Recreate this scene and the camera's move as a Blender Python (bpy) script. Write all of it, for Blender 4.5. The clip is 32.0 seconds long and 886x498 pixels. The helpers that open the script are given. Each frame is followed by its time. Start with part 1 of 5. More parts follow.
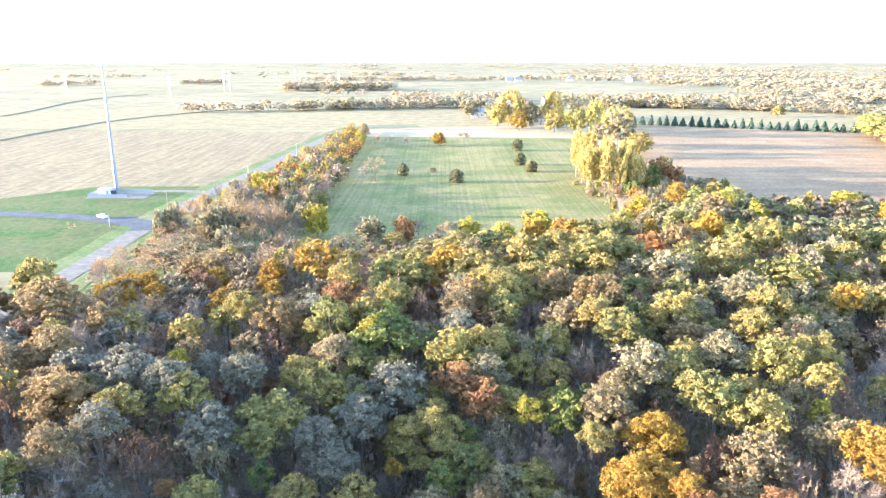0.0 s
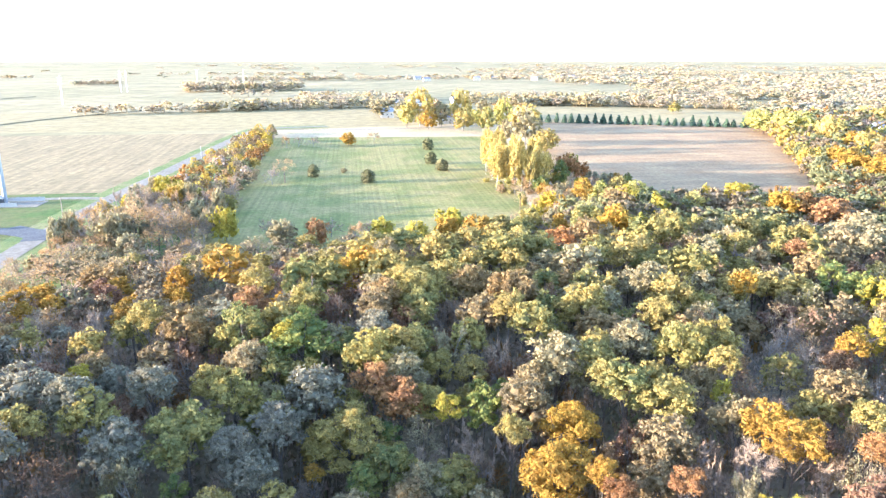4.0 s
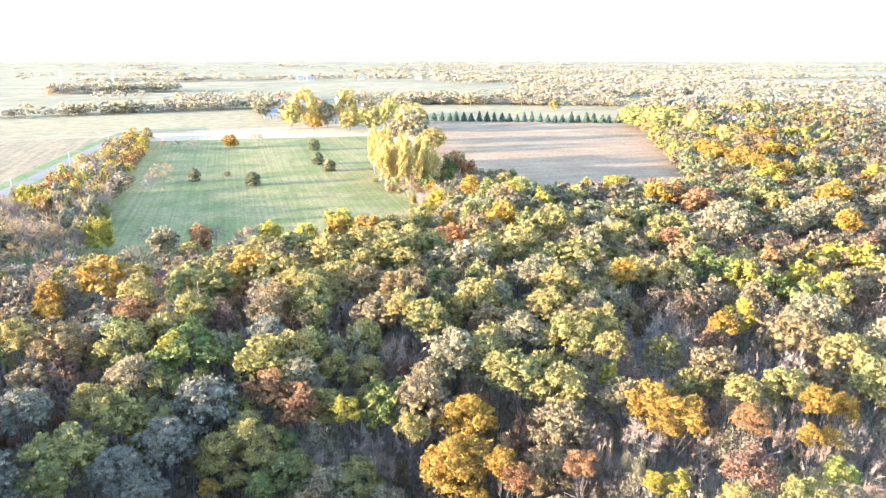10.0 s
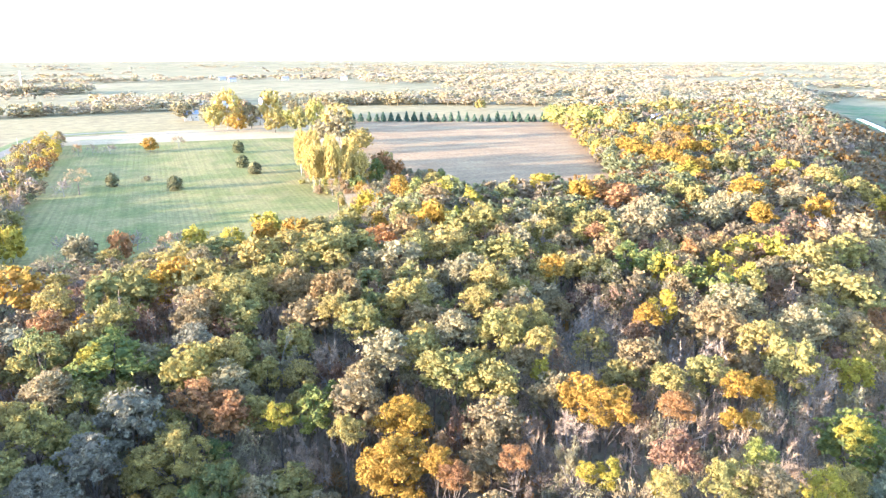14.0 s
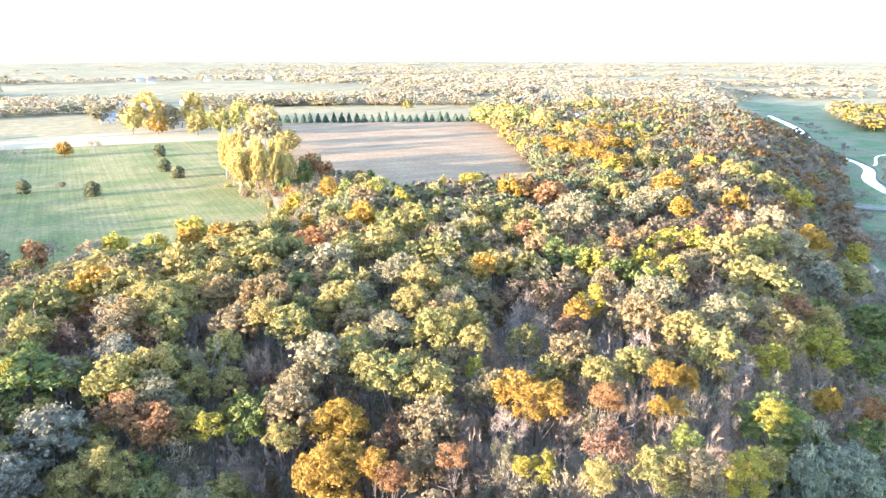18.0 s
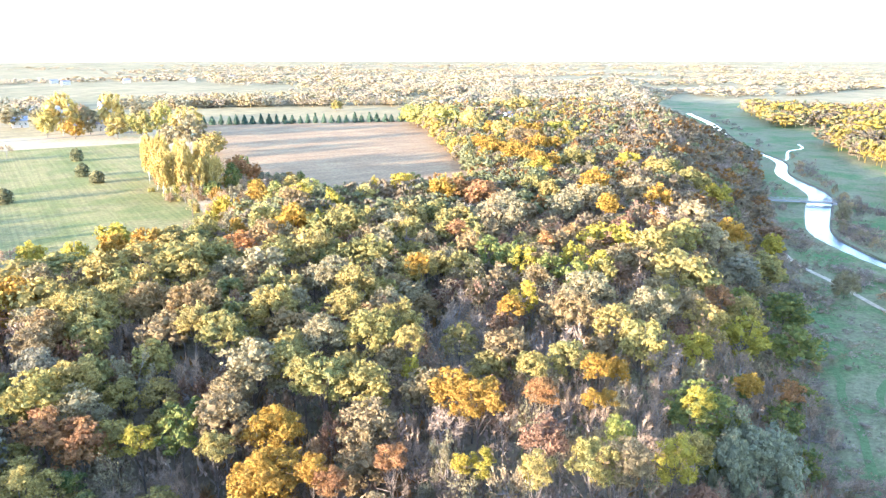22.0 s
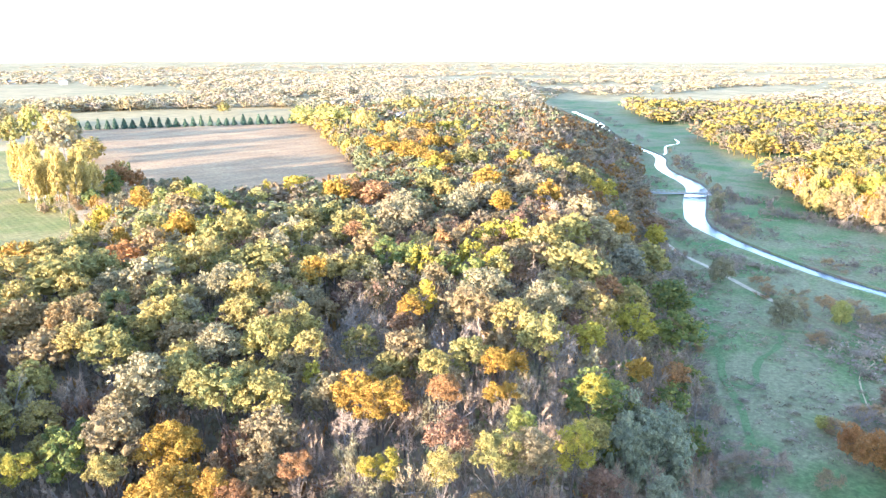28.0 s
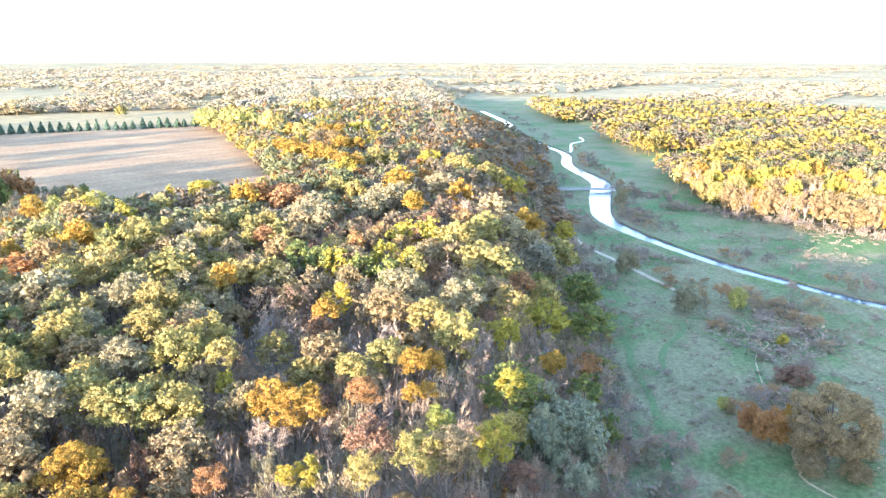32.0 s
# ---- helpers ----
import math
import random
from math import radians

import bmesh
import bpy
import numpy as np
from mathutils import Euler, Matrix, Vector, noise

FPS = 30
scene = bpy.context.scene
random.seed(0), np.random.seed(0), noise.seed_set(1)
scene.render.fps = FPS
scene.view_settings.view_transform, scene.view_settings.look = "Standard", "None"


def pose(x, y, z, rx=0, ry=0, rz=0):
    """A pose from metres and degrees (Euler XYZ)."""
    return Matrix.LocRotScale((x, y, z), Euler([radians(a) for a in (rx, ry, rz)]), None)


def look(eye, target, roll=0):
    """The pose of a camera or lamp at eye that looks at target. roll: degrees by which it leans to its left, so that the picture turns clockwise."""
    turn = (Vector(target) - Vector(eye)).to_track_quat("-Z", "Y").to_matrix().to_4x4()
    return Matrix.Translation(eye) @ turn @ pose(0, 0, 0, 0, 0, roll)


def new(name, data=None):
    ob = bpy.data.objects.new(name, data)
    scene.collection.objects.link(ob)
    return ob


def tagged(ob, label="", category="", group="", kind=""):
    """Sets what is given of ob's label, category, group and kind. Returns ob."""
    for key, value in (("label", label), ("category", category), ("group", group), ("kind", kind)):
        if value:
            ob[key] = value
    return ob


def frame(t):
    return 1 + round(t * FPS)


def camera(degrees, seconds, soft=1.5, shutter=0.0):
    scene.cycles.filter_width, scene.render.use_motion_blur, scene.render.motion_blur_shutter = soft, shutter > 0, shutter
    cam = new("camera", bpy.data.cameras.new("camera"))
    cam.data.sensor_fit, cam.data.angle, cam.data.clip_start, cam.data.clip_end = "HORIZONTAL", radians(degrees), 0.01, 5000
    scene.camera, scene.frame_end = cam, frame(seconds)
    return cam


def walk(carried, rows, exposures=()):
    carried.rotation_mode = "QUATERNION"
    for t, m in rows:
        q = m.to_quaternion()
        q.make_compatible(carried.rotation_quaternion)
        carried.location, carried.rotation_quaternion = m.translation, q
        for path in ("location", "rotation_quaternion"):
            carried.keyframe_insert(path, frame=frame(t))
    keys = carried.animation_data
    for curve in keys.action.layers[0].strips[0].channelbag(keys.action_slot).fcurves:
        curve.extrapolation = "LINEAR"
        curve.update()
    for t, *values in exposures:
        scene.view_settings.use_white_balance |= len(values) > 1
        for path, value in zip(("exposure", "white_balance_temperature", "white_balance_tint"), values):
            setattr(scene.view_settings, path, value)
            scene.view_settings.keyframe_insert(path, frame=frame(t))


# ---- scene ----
cam = camera(63.05, 32.0, soft=1.35)
EYE = (0.0, 0.0, 58.0)
# seconds, turn to the right from the first view, tilt
PATH = [(0.0, -0.01, -15.46), (0.5, 0.93, -15.46), (1.0, 1.86, -15.46), (1.5, 2.78, -15.47), (2.0, 3.68, -15.47), (2.5, 4.56, -15.48), (3.0, 5.42,
    -15.49), (3.5, 6.25, -15.50), (4.0, 7.06, -15.50), (4.5, 7.94, -15.51), (6.5, 10.90, -15.54), (7.0, 11.64, -15.55), (7.5, 12.37, -15.55), (8.0,
    13.09, -15.56), (8.5, 13.82, -15.56), (9.0, 14.53, -15.56), (9.5, 15.25, -15.56), (10.0, 15.97, -15.56), (10.5, 16.68, -15.56), (11.0, 17.40,
    -15.56), (11.5, 18.11, -15.56), (12.0, 18.83, -15.56), (12.5, 19.54, -15.56), (13.0, 20.25, -15.56), (13.5, 20.96, -15.56), (14.0, 21.68, -15.55),
    (14.5, 22.38, -15.55), (16.5, 25.21, -15.54), (17.0, 25.91, -15.54), (17.5, 26.61, -15.53), (18.0, 27.31, -15.53), (18.5, 28.00, -15.53), (19.0,
    28.70, -15.53), (19.5, 29.39, -15.52), (20.0, 30.08, -15.52), (20.5, 30.76, -15.52), (21.0, 31.45, -15.52), (21.5, 32.13, -15.52), (22.0, 32.81,
    -15.52), (22.5, 33.49, -15.51), (23.0, 34.17, -15.51), (23.5, 34.85, -15.51), (24.0, 35.53, -15.51), (24.5, 36.21, -15.51), (25.0, 36.90, -15.51),
    (25.5, 37.59, -15.50), (27.5, 40.47, -15.49), (28.0, 41.23, -15.49), (28.5, 42.02, -15.49), (29.0, 42.82, -15.48), (29.5, 43.66, -15.48), (30.0,
    44.53, -15.47), (30.5, 45.36, -15.47), (31.0, 46.36, -15.46), (31.5, 47.32, -15.46), (32.0, 48.31, -15.45)]
walk(cam, [(t, pose(*EYE, 90 + tilt, 0, -turn)) for t, turn, tilt in PATH],
     exposures=[(0.0, 3.69, 5500, 23), (32.0, 3.69, 5500, 23)])

# ---- light: a low evening sun from the west, a pale sky ----
SUN_TURN, SUN_UP = -91.0, 7.3
world = bpy.data.worlds.new("world")
scene.world = world
world.use_nodes = True
wn = world.node_tree
sky = wn.nodes.new("ShaderNodeTexSky")
sky.sky_type = 'NISHITA'
sky.sun_disc = False
sky.sun_elevation = radians(SUN_UP)
sky.sun_rotation = radians(SUN_TURN)
sky.altitude = 250
sky.air_density, sky.dust_density, sky.ozone_density = 1.0, 0.6, 1.4
wn.nodes["Background"].inputs[1].default_value = 0.15
wn.links.new(sky.outputs[0], wn.nodes["Background"].inputs[0])
sun = new("sun", bpy.data.lights.new("sun", 'SUN'))
sun.data.energy, sun.data.angle, sun.data.color = 2.75, radians(0.6), (1.0, 0.855, 0.605)
sun_dir = Vector((math.sin(radians(SUN_TURN)) * math.cos(radians(SUN_UP)),
                  math.cos(radians(SUN_TURN)) * math.cos(radians(SUN_UP)), math.sin(radians(SUN_UP))))
sun.matrix_world = look((-400, 0, 300), Vector((-400, 0, 300)) - sun_dir)

# ---- materials ----
def material(name, rough=0.8, spec=0.3, metal=0.0):
    m = bpy.data.materials.new(name)
    m.use_nodes = True
    b = m.node_tree.nodes["Principled BSDF"]
    b.inputs["Roughness"].default_value = rough
    b.inputs["Specular IOR Level"].default_value = spec
    b.inputs["Metallic"].default_value = metal
    return m, m.node_tree, b


def node(nt, kind, **inputs):
    n = nt.nodes.new(kind)
    for k, v in inputs.items():
        n.inputs[k.replace("_", " ")].default_value = v
    return n


def position(nt, scale=(1, 1, 1), turn=0.0):
    g = nt.nodes.new("ShaderNodeNewGeometry")
    mp = nt.nodes.new("ShaderNodeMapping")
    mp.inputs["Scale"].default_value = scale
    mp.inputs["Rotation"].default_value = (0, 0, turn)
    nt.links.new(g.outputs["Position"], mp.inputs["Vector"])
    return mp.outputs[0]


def noise_tex(nt, vec, scale, detail=4.0, rough=0.6):
    n = node(nt, "ShaderNodeTexNoise", Scale=scale, Detail=detail, Roughness=rough)
    nt.links.new(vec, n.inputs["Vector"])
    return n.outputs["Fac"]


def ramp(nt, fac, stops):
    r = nt.nodes.new("ShaderNodeValToRGB")
    e = r.color_ramp.elements
    while len(e) < len(stops):
        e.new(0.5)
    for el, (p, c) in zip(e, stops):
        el.position, el.color = p, (*c, 1)
    nt.links.new(fac, r.inputs[0])
    return r.outputs[0]


def mix(nt, fac, a, b, how='MIX'):
    m = nt.nodes.new("ShaderNodeMix")
    m.data_type, m.blend_type = 'RGBA', how
    for sock, v in ((m.inputs[0], fac), (m.inputs[6], a), (m.inputs[7], b)):
        if isinstance(v, (int, float)):
            sock.default_value = v
        elif isinstance(v, tuple):
            sock.default_value = (*v, 1)
        else:
            nt.links.new(v, sock)
    return m.outputs[2]


def bump(nt, bsdf, height, strength, distance):
    b = node(nt, "ShaderNodeBump", Strength=strength, Distance=distance)
    nt.links.new(height, b.inputs["Height"])
    nt.links.new(b.outputs[0], bsdf.inputs["Normal"])


def plain(name, colour, rough=0.6, spec=0.4, metal=0.0, vary=0.15, scale=3.0):
    m, nt, b = material(name, rough, spec, metal)
    n = noise_tex(nt, position(nt), scale, 5)
    lo = tuple(c * (1 - vary) for c in colour)
    hi = tuple(min(1, c * (1 + vary)) for c in colour)
    nt.links.new(ramp(nt, n, [(0.3, lo), (0.7, hi)]), b.inputs["Base Color"])
    return m


def leaves(name, stops, accent, amount=0.35, glow=0.42, joined=False):
    """Foliage: a tone for each tree, turning leaves in patches, each leaf a little different; light comes through."""
    m, nt, b = material(name, 0.75, 0.15)
    info = nt.nodes.new("ShaderNodeObjectInfo")
    geo = nt.nodes.new("ShaderNodeNewGeometry")
    k = len(stops) - 1
    chance = info.outputs["Random"]
    if joined:  # many trees in one mesh: a tone for each patch the size of a crown
        cell = node(nt, "ShaderNodeTexVoronoi", Scale=0.1)
        nt.links.new(position(nt), cell.inputs["Vector"])
        chance = cell.outputs["Color"]
    tone = ramp(nt, chance, [(i / max(1, k), c) for i, c in enumerate(stops)])
    patch = ramp(nt, noise_tex(nt, position(nt), 0.45, 3), [(0.42, (0, 0, 0)), (0.62, (1, 1, 1))])
    amt = nt.nodes.new("ShaderNodeMath")
    amt.operation = 'MULTIPLY'
    nt.links.new(patch, amt.inputs[0])
    amt.inputs[1].default_value = amount
    col = mix(nt, amt.outputs[0], tone, accent)
    each = ramp(nt, geo.outputs["Random Per Island"], [(0.0, (0.74, 0.74, 0.76)), (0.6, (0.98, 0.98, 0.98)), (1.0, (1.2, 1.16, 1.1))])
    col = mix(nt, 1.0, col, each, 'MULTIPLY')
    fine = noise_tex(nt, position(nt), 1.6 if joined else 4.5, 2, 0.7)
    col = mix(nt, 1.0, col, ramp(nt, fine, [(0.36, (0.8, 0.8, 0.82)), (0.64, (1.16, 1.15, 1.12))]), 'MULTIPLY')
    nt.links.new(col, b.inputs["Base Color"])
    tr = nt.nodes.new("ShaderNodeBsdfTranslucent")
    nt.links.new(col, tr.inputs["Color"])
    ms = nt.nodes.new("ShaderNodeMixShader")
    ms.inputs[0].default_value = glow
    nt.links.new(b.outputs[0], ms.inputs[1])
    nt.links.new(tr.outputs[0], ms.inputs[2])
    nt.links.new(ms.outputs[0], nt.nodes["Material Output"].inputs["Surface"])
    return m


def ground_mat(name, stops, big=0.02, small=0.6, grain=None, grain_turn=0.0, grain_mix=0.35, relief=0.9):
    m, nt, b = material(name, 0.95, 0.1)
    p = position(nt)
    col = ramp(nt, noise_tex(nt, p, big, 6, 0.62), [(0.3 + 0.4 * i / max(1, len(stops) - 1), c) for i, c in enumerate(stops)])
    fine = noise_tex(nt, p, small, 5, 0.7)
    col = mix(nt, 1.0, col, ramp(nt, fine, [(0.3, (0.68, 0.68, 0.66)), (0.7, (1.25, 1.25, 1.2))]), 'MULTIPLY')
    if grain:
        g = noise_tex(nt, position(nt, grain, grain_turn), 1.0, 3)
        col = mix(nt, grain_mix, col, mix(nt, 1.0, col, ramp(nt, g, [(0.4, (0.35, 0.38, 0.35)), (0.6, (1.7, 1.65, 1.5))]), 'MULTIPLY'))
    nt.links.new(col, b.inputs["Base Color"])
    bump(nt, b, fine, relief, 0.35)
    return m


M = dict(
    oak_green=leaves("oak_green", [(0.232, 0.212, 0.071), (0.301, 0.245, 0.080), (0.336, 0.261, 0.089), (0.191, 0.207, 0.076), (0.359, 0.273, 0.097), (0.266, 0.240, 0.076)], (0.486, 0.365, 0.102), 0.65),
    oak_cream=leaves("oak_cream", [(0.334, 0.276, 0.146), (0.304, 0.256, 0.138), (0.354, 0.271, 0.142)], (0.385, 0.310, 0.146)),
    oak_grey=leaves("oak_grey", [(0.255, 0.225, 0.155), (0.235, 0.21, 0.15), (0.225, 0.215, 0.14)], (0.29, 0.245, 0.15)),
    russet_thin=leaves("russet_thin", [(0.26, 0.15, 0.09), (0.22, 0.13, 0.085), (0.28, 0.17, 0.09)], (0.30, 0.18, 0.10)),
    oak_tan=leaves("oak_tan", [(0.304, 0.212, 0.102), (0.266, 0.207, 0.111), (0.332, 0.216, 0.089), (0.275, 0.221, 0.115)], (0.361, 0.258, 0.102)),
    russet=leaves("russet", [(0.380, 0.180, 0.065), (0.310, 0.168, 0.080), (0.414, 0.216, 0.070)], (0.460, 0.264, 0.080)),
    gold=leaves("gold", [(0.391, 0.221, 0.036), (0.340, 0.200, 0.045), (0.412, 0.254, 0.041)], (0.443, 0.302, 0.045)),
    yellow=leaves("yellow", [(0.396, 0.315, 0.047), (0.319, 0.285, 0.051), (0.451, 0.330, 0.047)], (0.506, 0.380, 0.051)),
    lime=leaves("lime", [(0.375, 0.347, 0.094), (0.326, 0.320, 0.094), (0.435, 0.364, 0.114)], (0.508, 0.407, 0.135)),
    green=leaves("green", [(0.166, 0.195, 0.054), (0.128, 0.166, 0.063), (0.199, 0.214, 0.054)], (0.342, 0.304, 0.063), 0.6),
    pale=leaves("pale", [(0.255, 0.221, 0.128), (0.289, 0.238, 0.128), (0.230, 0.221, 0.136)], (0.323, 0.264, 0.119)),
    silver=leaves("silver", [(0.235, 0.25, 0.155), (0.25, 0.255, 0.165), (0.225, 0.24, 0.15)], (0.29, 0.285, 0.165)),
    brush=leaves("brush", [(0.37, 0.25, 0.135), (0.38, 0.235, 0.11), (0.32, 0.25, 0.15), (0.37, 0.28, 0.135)], (0.40, 0.26, 0.11)),
    aspen=leaves("aspen", [(0.493, 0.380, 0.123), (0.462, 0.361, 0.114)], (0.536, 0.400, 0.114)),
    cedar=leaves("cedar", [(0.085, 0.095, 0.04), (0.115, 0.105, 0.045)], (0.17, 0.13, 0.055), 0.4, 0.1),
    spruce=leaves("spruce", [(0.05, 0.085, 0.055), (0.065, 0.10, 0.06)], (0.07, 0.105, 0.06), 0.3, 0.1),
    bare=leaves("bare", [(0.31, 0.225, 0.155), (0.345, 0.245, 0.16), (0.28, 0.215, 0.16)], (0.35, 0.25, 0.155), 0.3, 0.0),
)
M.update(
    # joined woods: colours brightened and glow raised to stand in for haze
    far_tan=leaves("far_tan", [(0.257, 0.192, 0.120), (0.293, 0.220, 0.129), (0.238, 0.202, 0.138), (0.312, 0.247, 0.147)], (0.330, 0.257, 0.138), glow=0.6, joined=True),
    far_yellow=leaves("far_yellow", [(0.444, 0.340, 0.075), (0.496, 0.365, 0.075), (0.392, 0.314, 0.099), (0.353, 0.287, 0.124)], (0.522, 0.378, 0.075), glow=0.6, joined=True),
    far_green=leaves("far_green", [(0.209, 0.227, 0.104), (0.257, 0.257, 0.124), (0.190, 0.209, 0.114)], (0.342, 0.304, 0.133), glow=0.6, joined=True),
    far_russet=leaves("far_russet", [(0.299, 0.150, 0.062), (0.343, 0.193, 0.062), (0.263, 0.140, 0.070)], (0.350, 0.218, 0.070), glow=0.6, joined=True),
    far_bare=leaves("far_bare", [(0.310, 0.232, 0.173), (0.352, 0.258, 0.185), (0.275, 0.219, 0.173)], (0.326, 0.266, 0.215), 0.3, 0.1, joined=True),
    # far-country foliage: haze put into the colours by paling them
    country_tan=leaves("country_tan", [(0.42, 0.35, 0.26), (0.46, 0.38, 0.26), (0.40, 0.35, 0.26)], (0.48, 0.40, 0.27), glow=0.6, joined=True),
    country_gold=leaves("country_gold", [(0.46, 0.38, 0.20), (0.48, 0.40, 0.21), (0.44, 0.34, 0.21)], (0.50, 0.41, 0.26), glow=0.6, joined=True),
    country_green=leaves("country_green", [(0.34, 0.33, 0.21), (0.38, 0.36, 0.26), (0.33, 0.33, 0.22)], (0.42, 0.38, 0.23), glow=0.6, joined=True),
    # willow scrub: shade put into the colour by darkening it
    willow=leaves("willow", [(0.195, 0.150, 0.124), (0.225, 0.176, 0.135), (0.173, 0.139, 0.120)], (0.210, 0.180, 0.128), 0.3, 0.1, joined=True),
    scrub=leaves("scrub", [(0.29, 0.205, 0.15), (0.34, 0.25, 0.17), (0.25, 0.18, 0.14), (0.35, 0.28, 0.19)], (0.24, 0.23, 0.12), 0.4, 0.1, joined=True),
)
M["bark"] = plain("bark", (0.13, 0.105, 0.085), 0.95, 0.1, 0, 0.35, 4)
M["grey_bark"] = plain("grey_bark", (0.23, 0.195, 0.165), 0.95, 0.1, 0, 0.3, 4)
M["pale_bark"] = plain("pale_bark", (0.42, 0.40, 0.33), 0.85, 0.2, 0, 0.25, 5)
M["forest_floor"] = ground_mat("forest_floor", [(0.15, 0.12, 0.08), (0.21, 0.16, 0.105), (0.15, 0.15, 0.08)], 0.06, 0.9)
M["land"] = ground_mat("land", [(0.25, 0.195, 0.105), (0.30, 0.235, 0.125), (0.225, 0.185, 0.095), (0.275, 0.225, 0.12)], 0.006, 0.05)
M["valley_grass"] = ground_mat("valley_grass", [(0.085, 0.15, 0.055), (0.105, 0.16, 0.06), (0.14, 0.168, 0.072), (0.20, 0.183, 0.10), (0.165, 0.165, 0.085), (0.11, 0.155, 0.06)], 0.035, 0.9, (0.9, 0.9, 1), 0.3, 0.22)
M["track"] = ground_mat("track", [(0.105, 0.155, 0.06), (0.135, 0.18, 0.075)], 0.2, 1.2)
M["rough_edge"] = ground_mat("rough_edge", [(0.34, 0.26, 0.16), (0.42, 0.32, 0.19), (0.28, 0.27, 0.13)], 0.05, 0.6)
M["meadow"] = ground_mat("meadow", [(0.14, 0.15, 0.05), (0.18, 0.175, 0.058), (0.26, 0.21, 0.085), (0.165, 0.165, 0.055)], 0.035, 0.6, (0.8, 0.01, 1), 0.04, 0.16)
M["lawn"] = ground_mat("lawn", [(0.06, 0.105, 0.026), (0.076, 0.12, 0.03), (0.13, 0.13, 0.048), (0.072, 0.11, 0.03)], 0.045, 0.5)
M["verge"] = ground_mat("verge", [(0.11, 0.155, 0.05), (0.16, 0.18, 0.065), (0.23, 0.20, 0.10)], 0.09, 0.8)
M["terrace"] = ground_mat("terrace", [(0.18, 0.14, 0.08), (0.22, 0.17, 0.095), (0.16, 0.14, 0.07)], 0.05, 0.6)
M["prairie"] = ground_mat("prairie", [(0.26, 0.165, 0.09), (0.31, 0.20, 0.11), (0.36, 0.25, 0.135)], 0.05, 0.5, (0.02, 0.12, 1), 0.05, 0.14)
M["stubble"] = ground_mat("stubble", [(0.23, 0.165, 0.09), (0.265, 0.195, 0.105), (0.24, 0.175, 0.095)], 0.012, 0.25, (0.35, 0.02, 1), radians(8), 0.22)
M["pasture"] = ground_mat("pasture", [(0.265, 0.20, 0.10), (0.30, 0.23, 0.115), (0.275, 0.21, 0.10)], 0.008, 0.1)
M["gravel"] = ground_mat("gravel", [(0.19, 0.165, 0.13), (0.225, 0.195, 0.155), (0.205, 0.18, 0.145)], 0.12, 0.5, relief=0.15)
M["asphalt"] = ground_mat("asphalt", [(0.09, 0.09, 0.095), (0.14, 0.138, 0.135)], 0.2, 1.5, relief=0.15)
M["trail"] = ground_mat("trail", [(0.40, 0.32, 0.22), (0.46, 0.37, 0.26)], 0.3, 0.8, relief=0.15)
M["white_paint"] = plain("white_paint", (0.78, 0.78, 0.76), 0.5)
M["steel"] = plain("steel", (0.27, 0.28, 0.295), 0.45, 0.5, 0.3, 0.08, 1.0)
M["cream_siding"] = plain("cream_siding", (0.50, 0.45, 0.37), 0.7)
M["dark_metal"] = plain("dark_metal", (0.05, 0.05, 0.055), 0.5)
M["roof"] = plain("roof", (0.20, 0.20, 0.22), 0.8)
M["roof_blue"] = plain("roof_blue", (0.30, 0.33, 0.38), 0.6, 0.4, 0.1)
M["wood"] = plain("wood", (0.25, 0.20, 0.15), 0.85, 0.2, 0, 0.3)
M["concrete"] = plain("concrete", (0.38, 0.36, 0.33), 0.9)
M["glass_dark"] = plain("glass_dark", (0.03, 0.035, 0.04), 0.08, 0.6)
M["rubber"] = plain("rubber", (0.02, 0.02, 0.02), 0.85)
water, wnt, wb = material("water", 0.12, 0.35)
wb.inputs["Base Color"].default_value = (0.06, 0.07, 0.075, 1)
wb.inputs["IOR"].default_value = 1.3
bump(wnt, wb, noise_tex(wnt, position(wnt, (0.5, 0.5, 1)), 0.7, 5), 0.6, 0.25)
M["water"] = water
M["bank_soil"] = ground_mat("bank_soil", [(0.10, 0.085, 0.06), (0.16, 0.125, 0.09), (0.14, 0.15, 0.08)], 0.12, 1.5)

# ---- lay of the land ----
def smooth(k):
    k = np.clip(k, 0, 1)
    return k * k * (3 - 2 * k)


def bluff(x, y):
    """Metres along the foot of the wooded bluff, and uphill from it."""
    along = (x - 103) * 0.804 + (y - 47) * 0.595
    up = -(x - 103) * 0.595 + (y - 47) * 0.804 - np.maximum(0, along - 420) * 0.17
    return along, up


def height(x, y):
    x, y = np.asarray(x, float), np.asarray(y, float)
    along, up = bluff(x, y)
    wide = 32 + 30 * smooth((along - 120) / 150)
    z = -15 + 15 * smooth(up / wide)
    z = z - 14 * np.exp(-((x + 2) / 38) ** 2 - ((y - 72) / 27) ** 2)  # a hollow added in the wood, to put its trees in shade
    z = z + 26 * smooth((-x - 56) / 40) * smooth((62 - y) / 24)  # unseen higher ground added to the west, to cast shade
    d = np.hypot(x, y)
    far = smooth((d - 800) / 2400)
    return z * (1 - far) - 28 * far


def link(name, verts, faces, mats, parent=None, label="", smooth_shade=False):
    me = bpy.data.meshes.new(name)
    me.from_pydata([tuple(v) for v in verts], [], [tuple(int(i) for i in f) for f in faces])
    for m in mats if isinstance(mats, (list, tuple)) else [mats]:
        me.materials.append(m)
    if smooth_shade:
        me.polygons.foreach_set("use_smooth", [True] * len(me.polygons))
    ob = new(name, me)
    ob.parent = parent
    if label:
        ob["label"] = label
    return ob


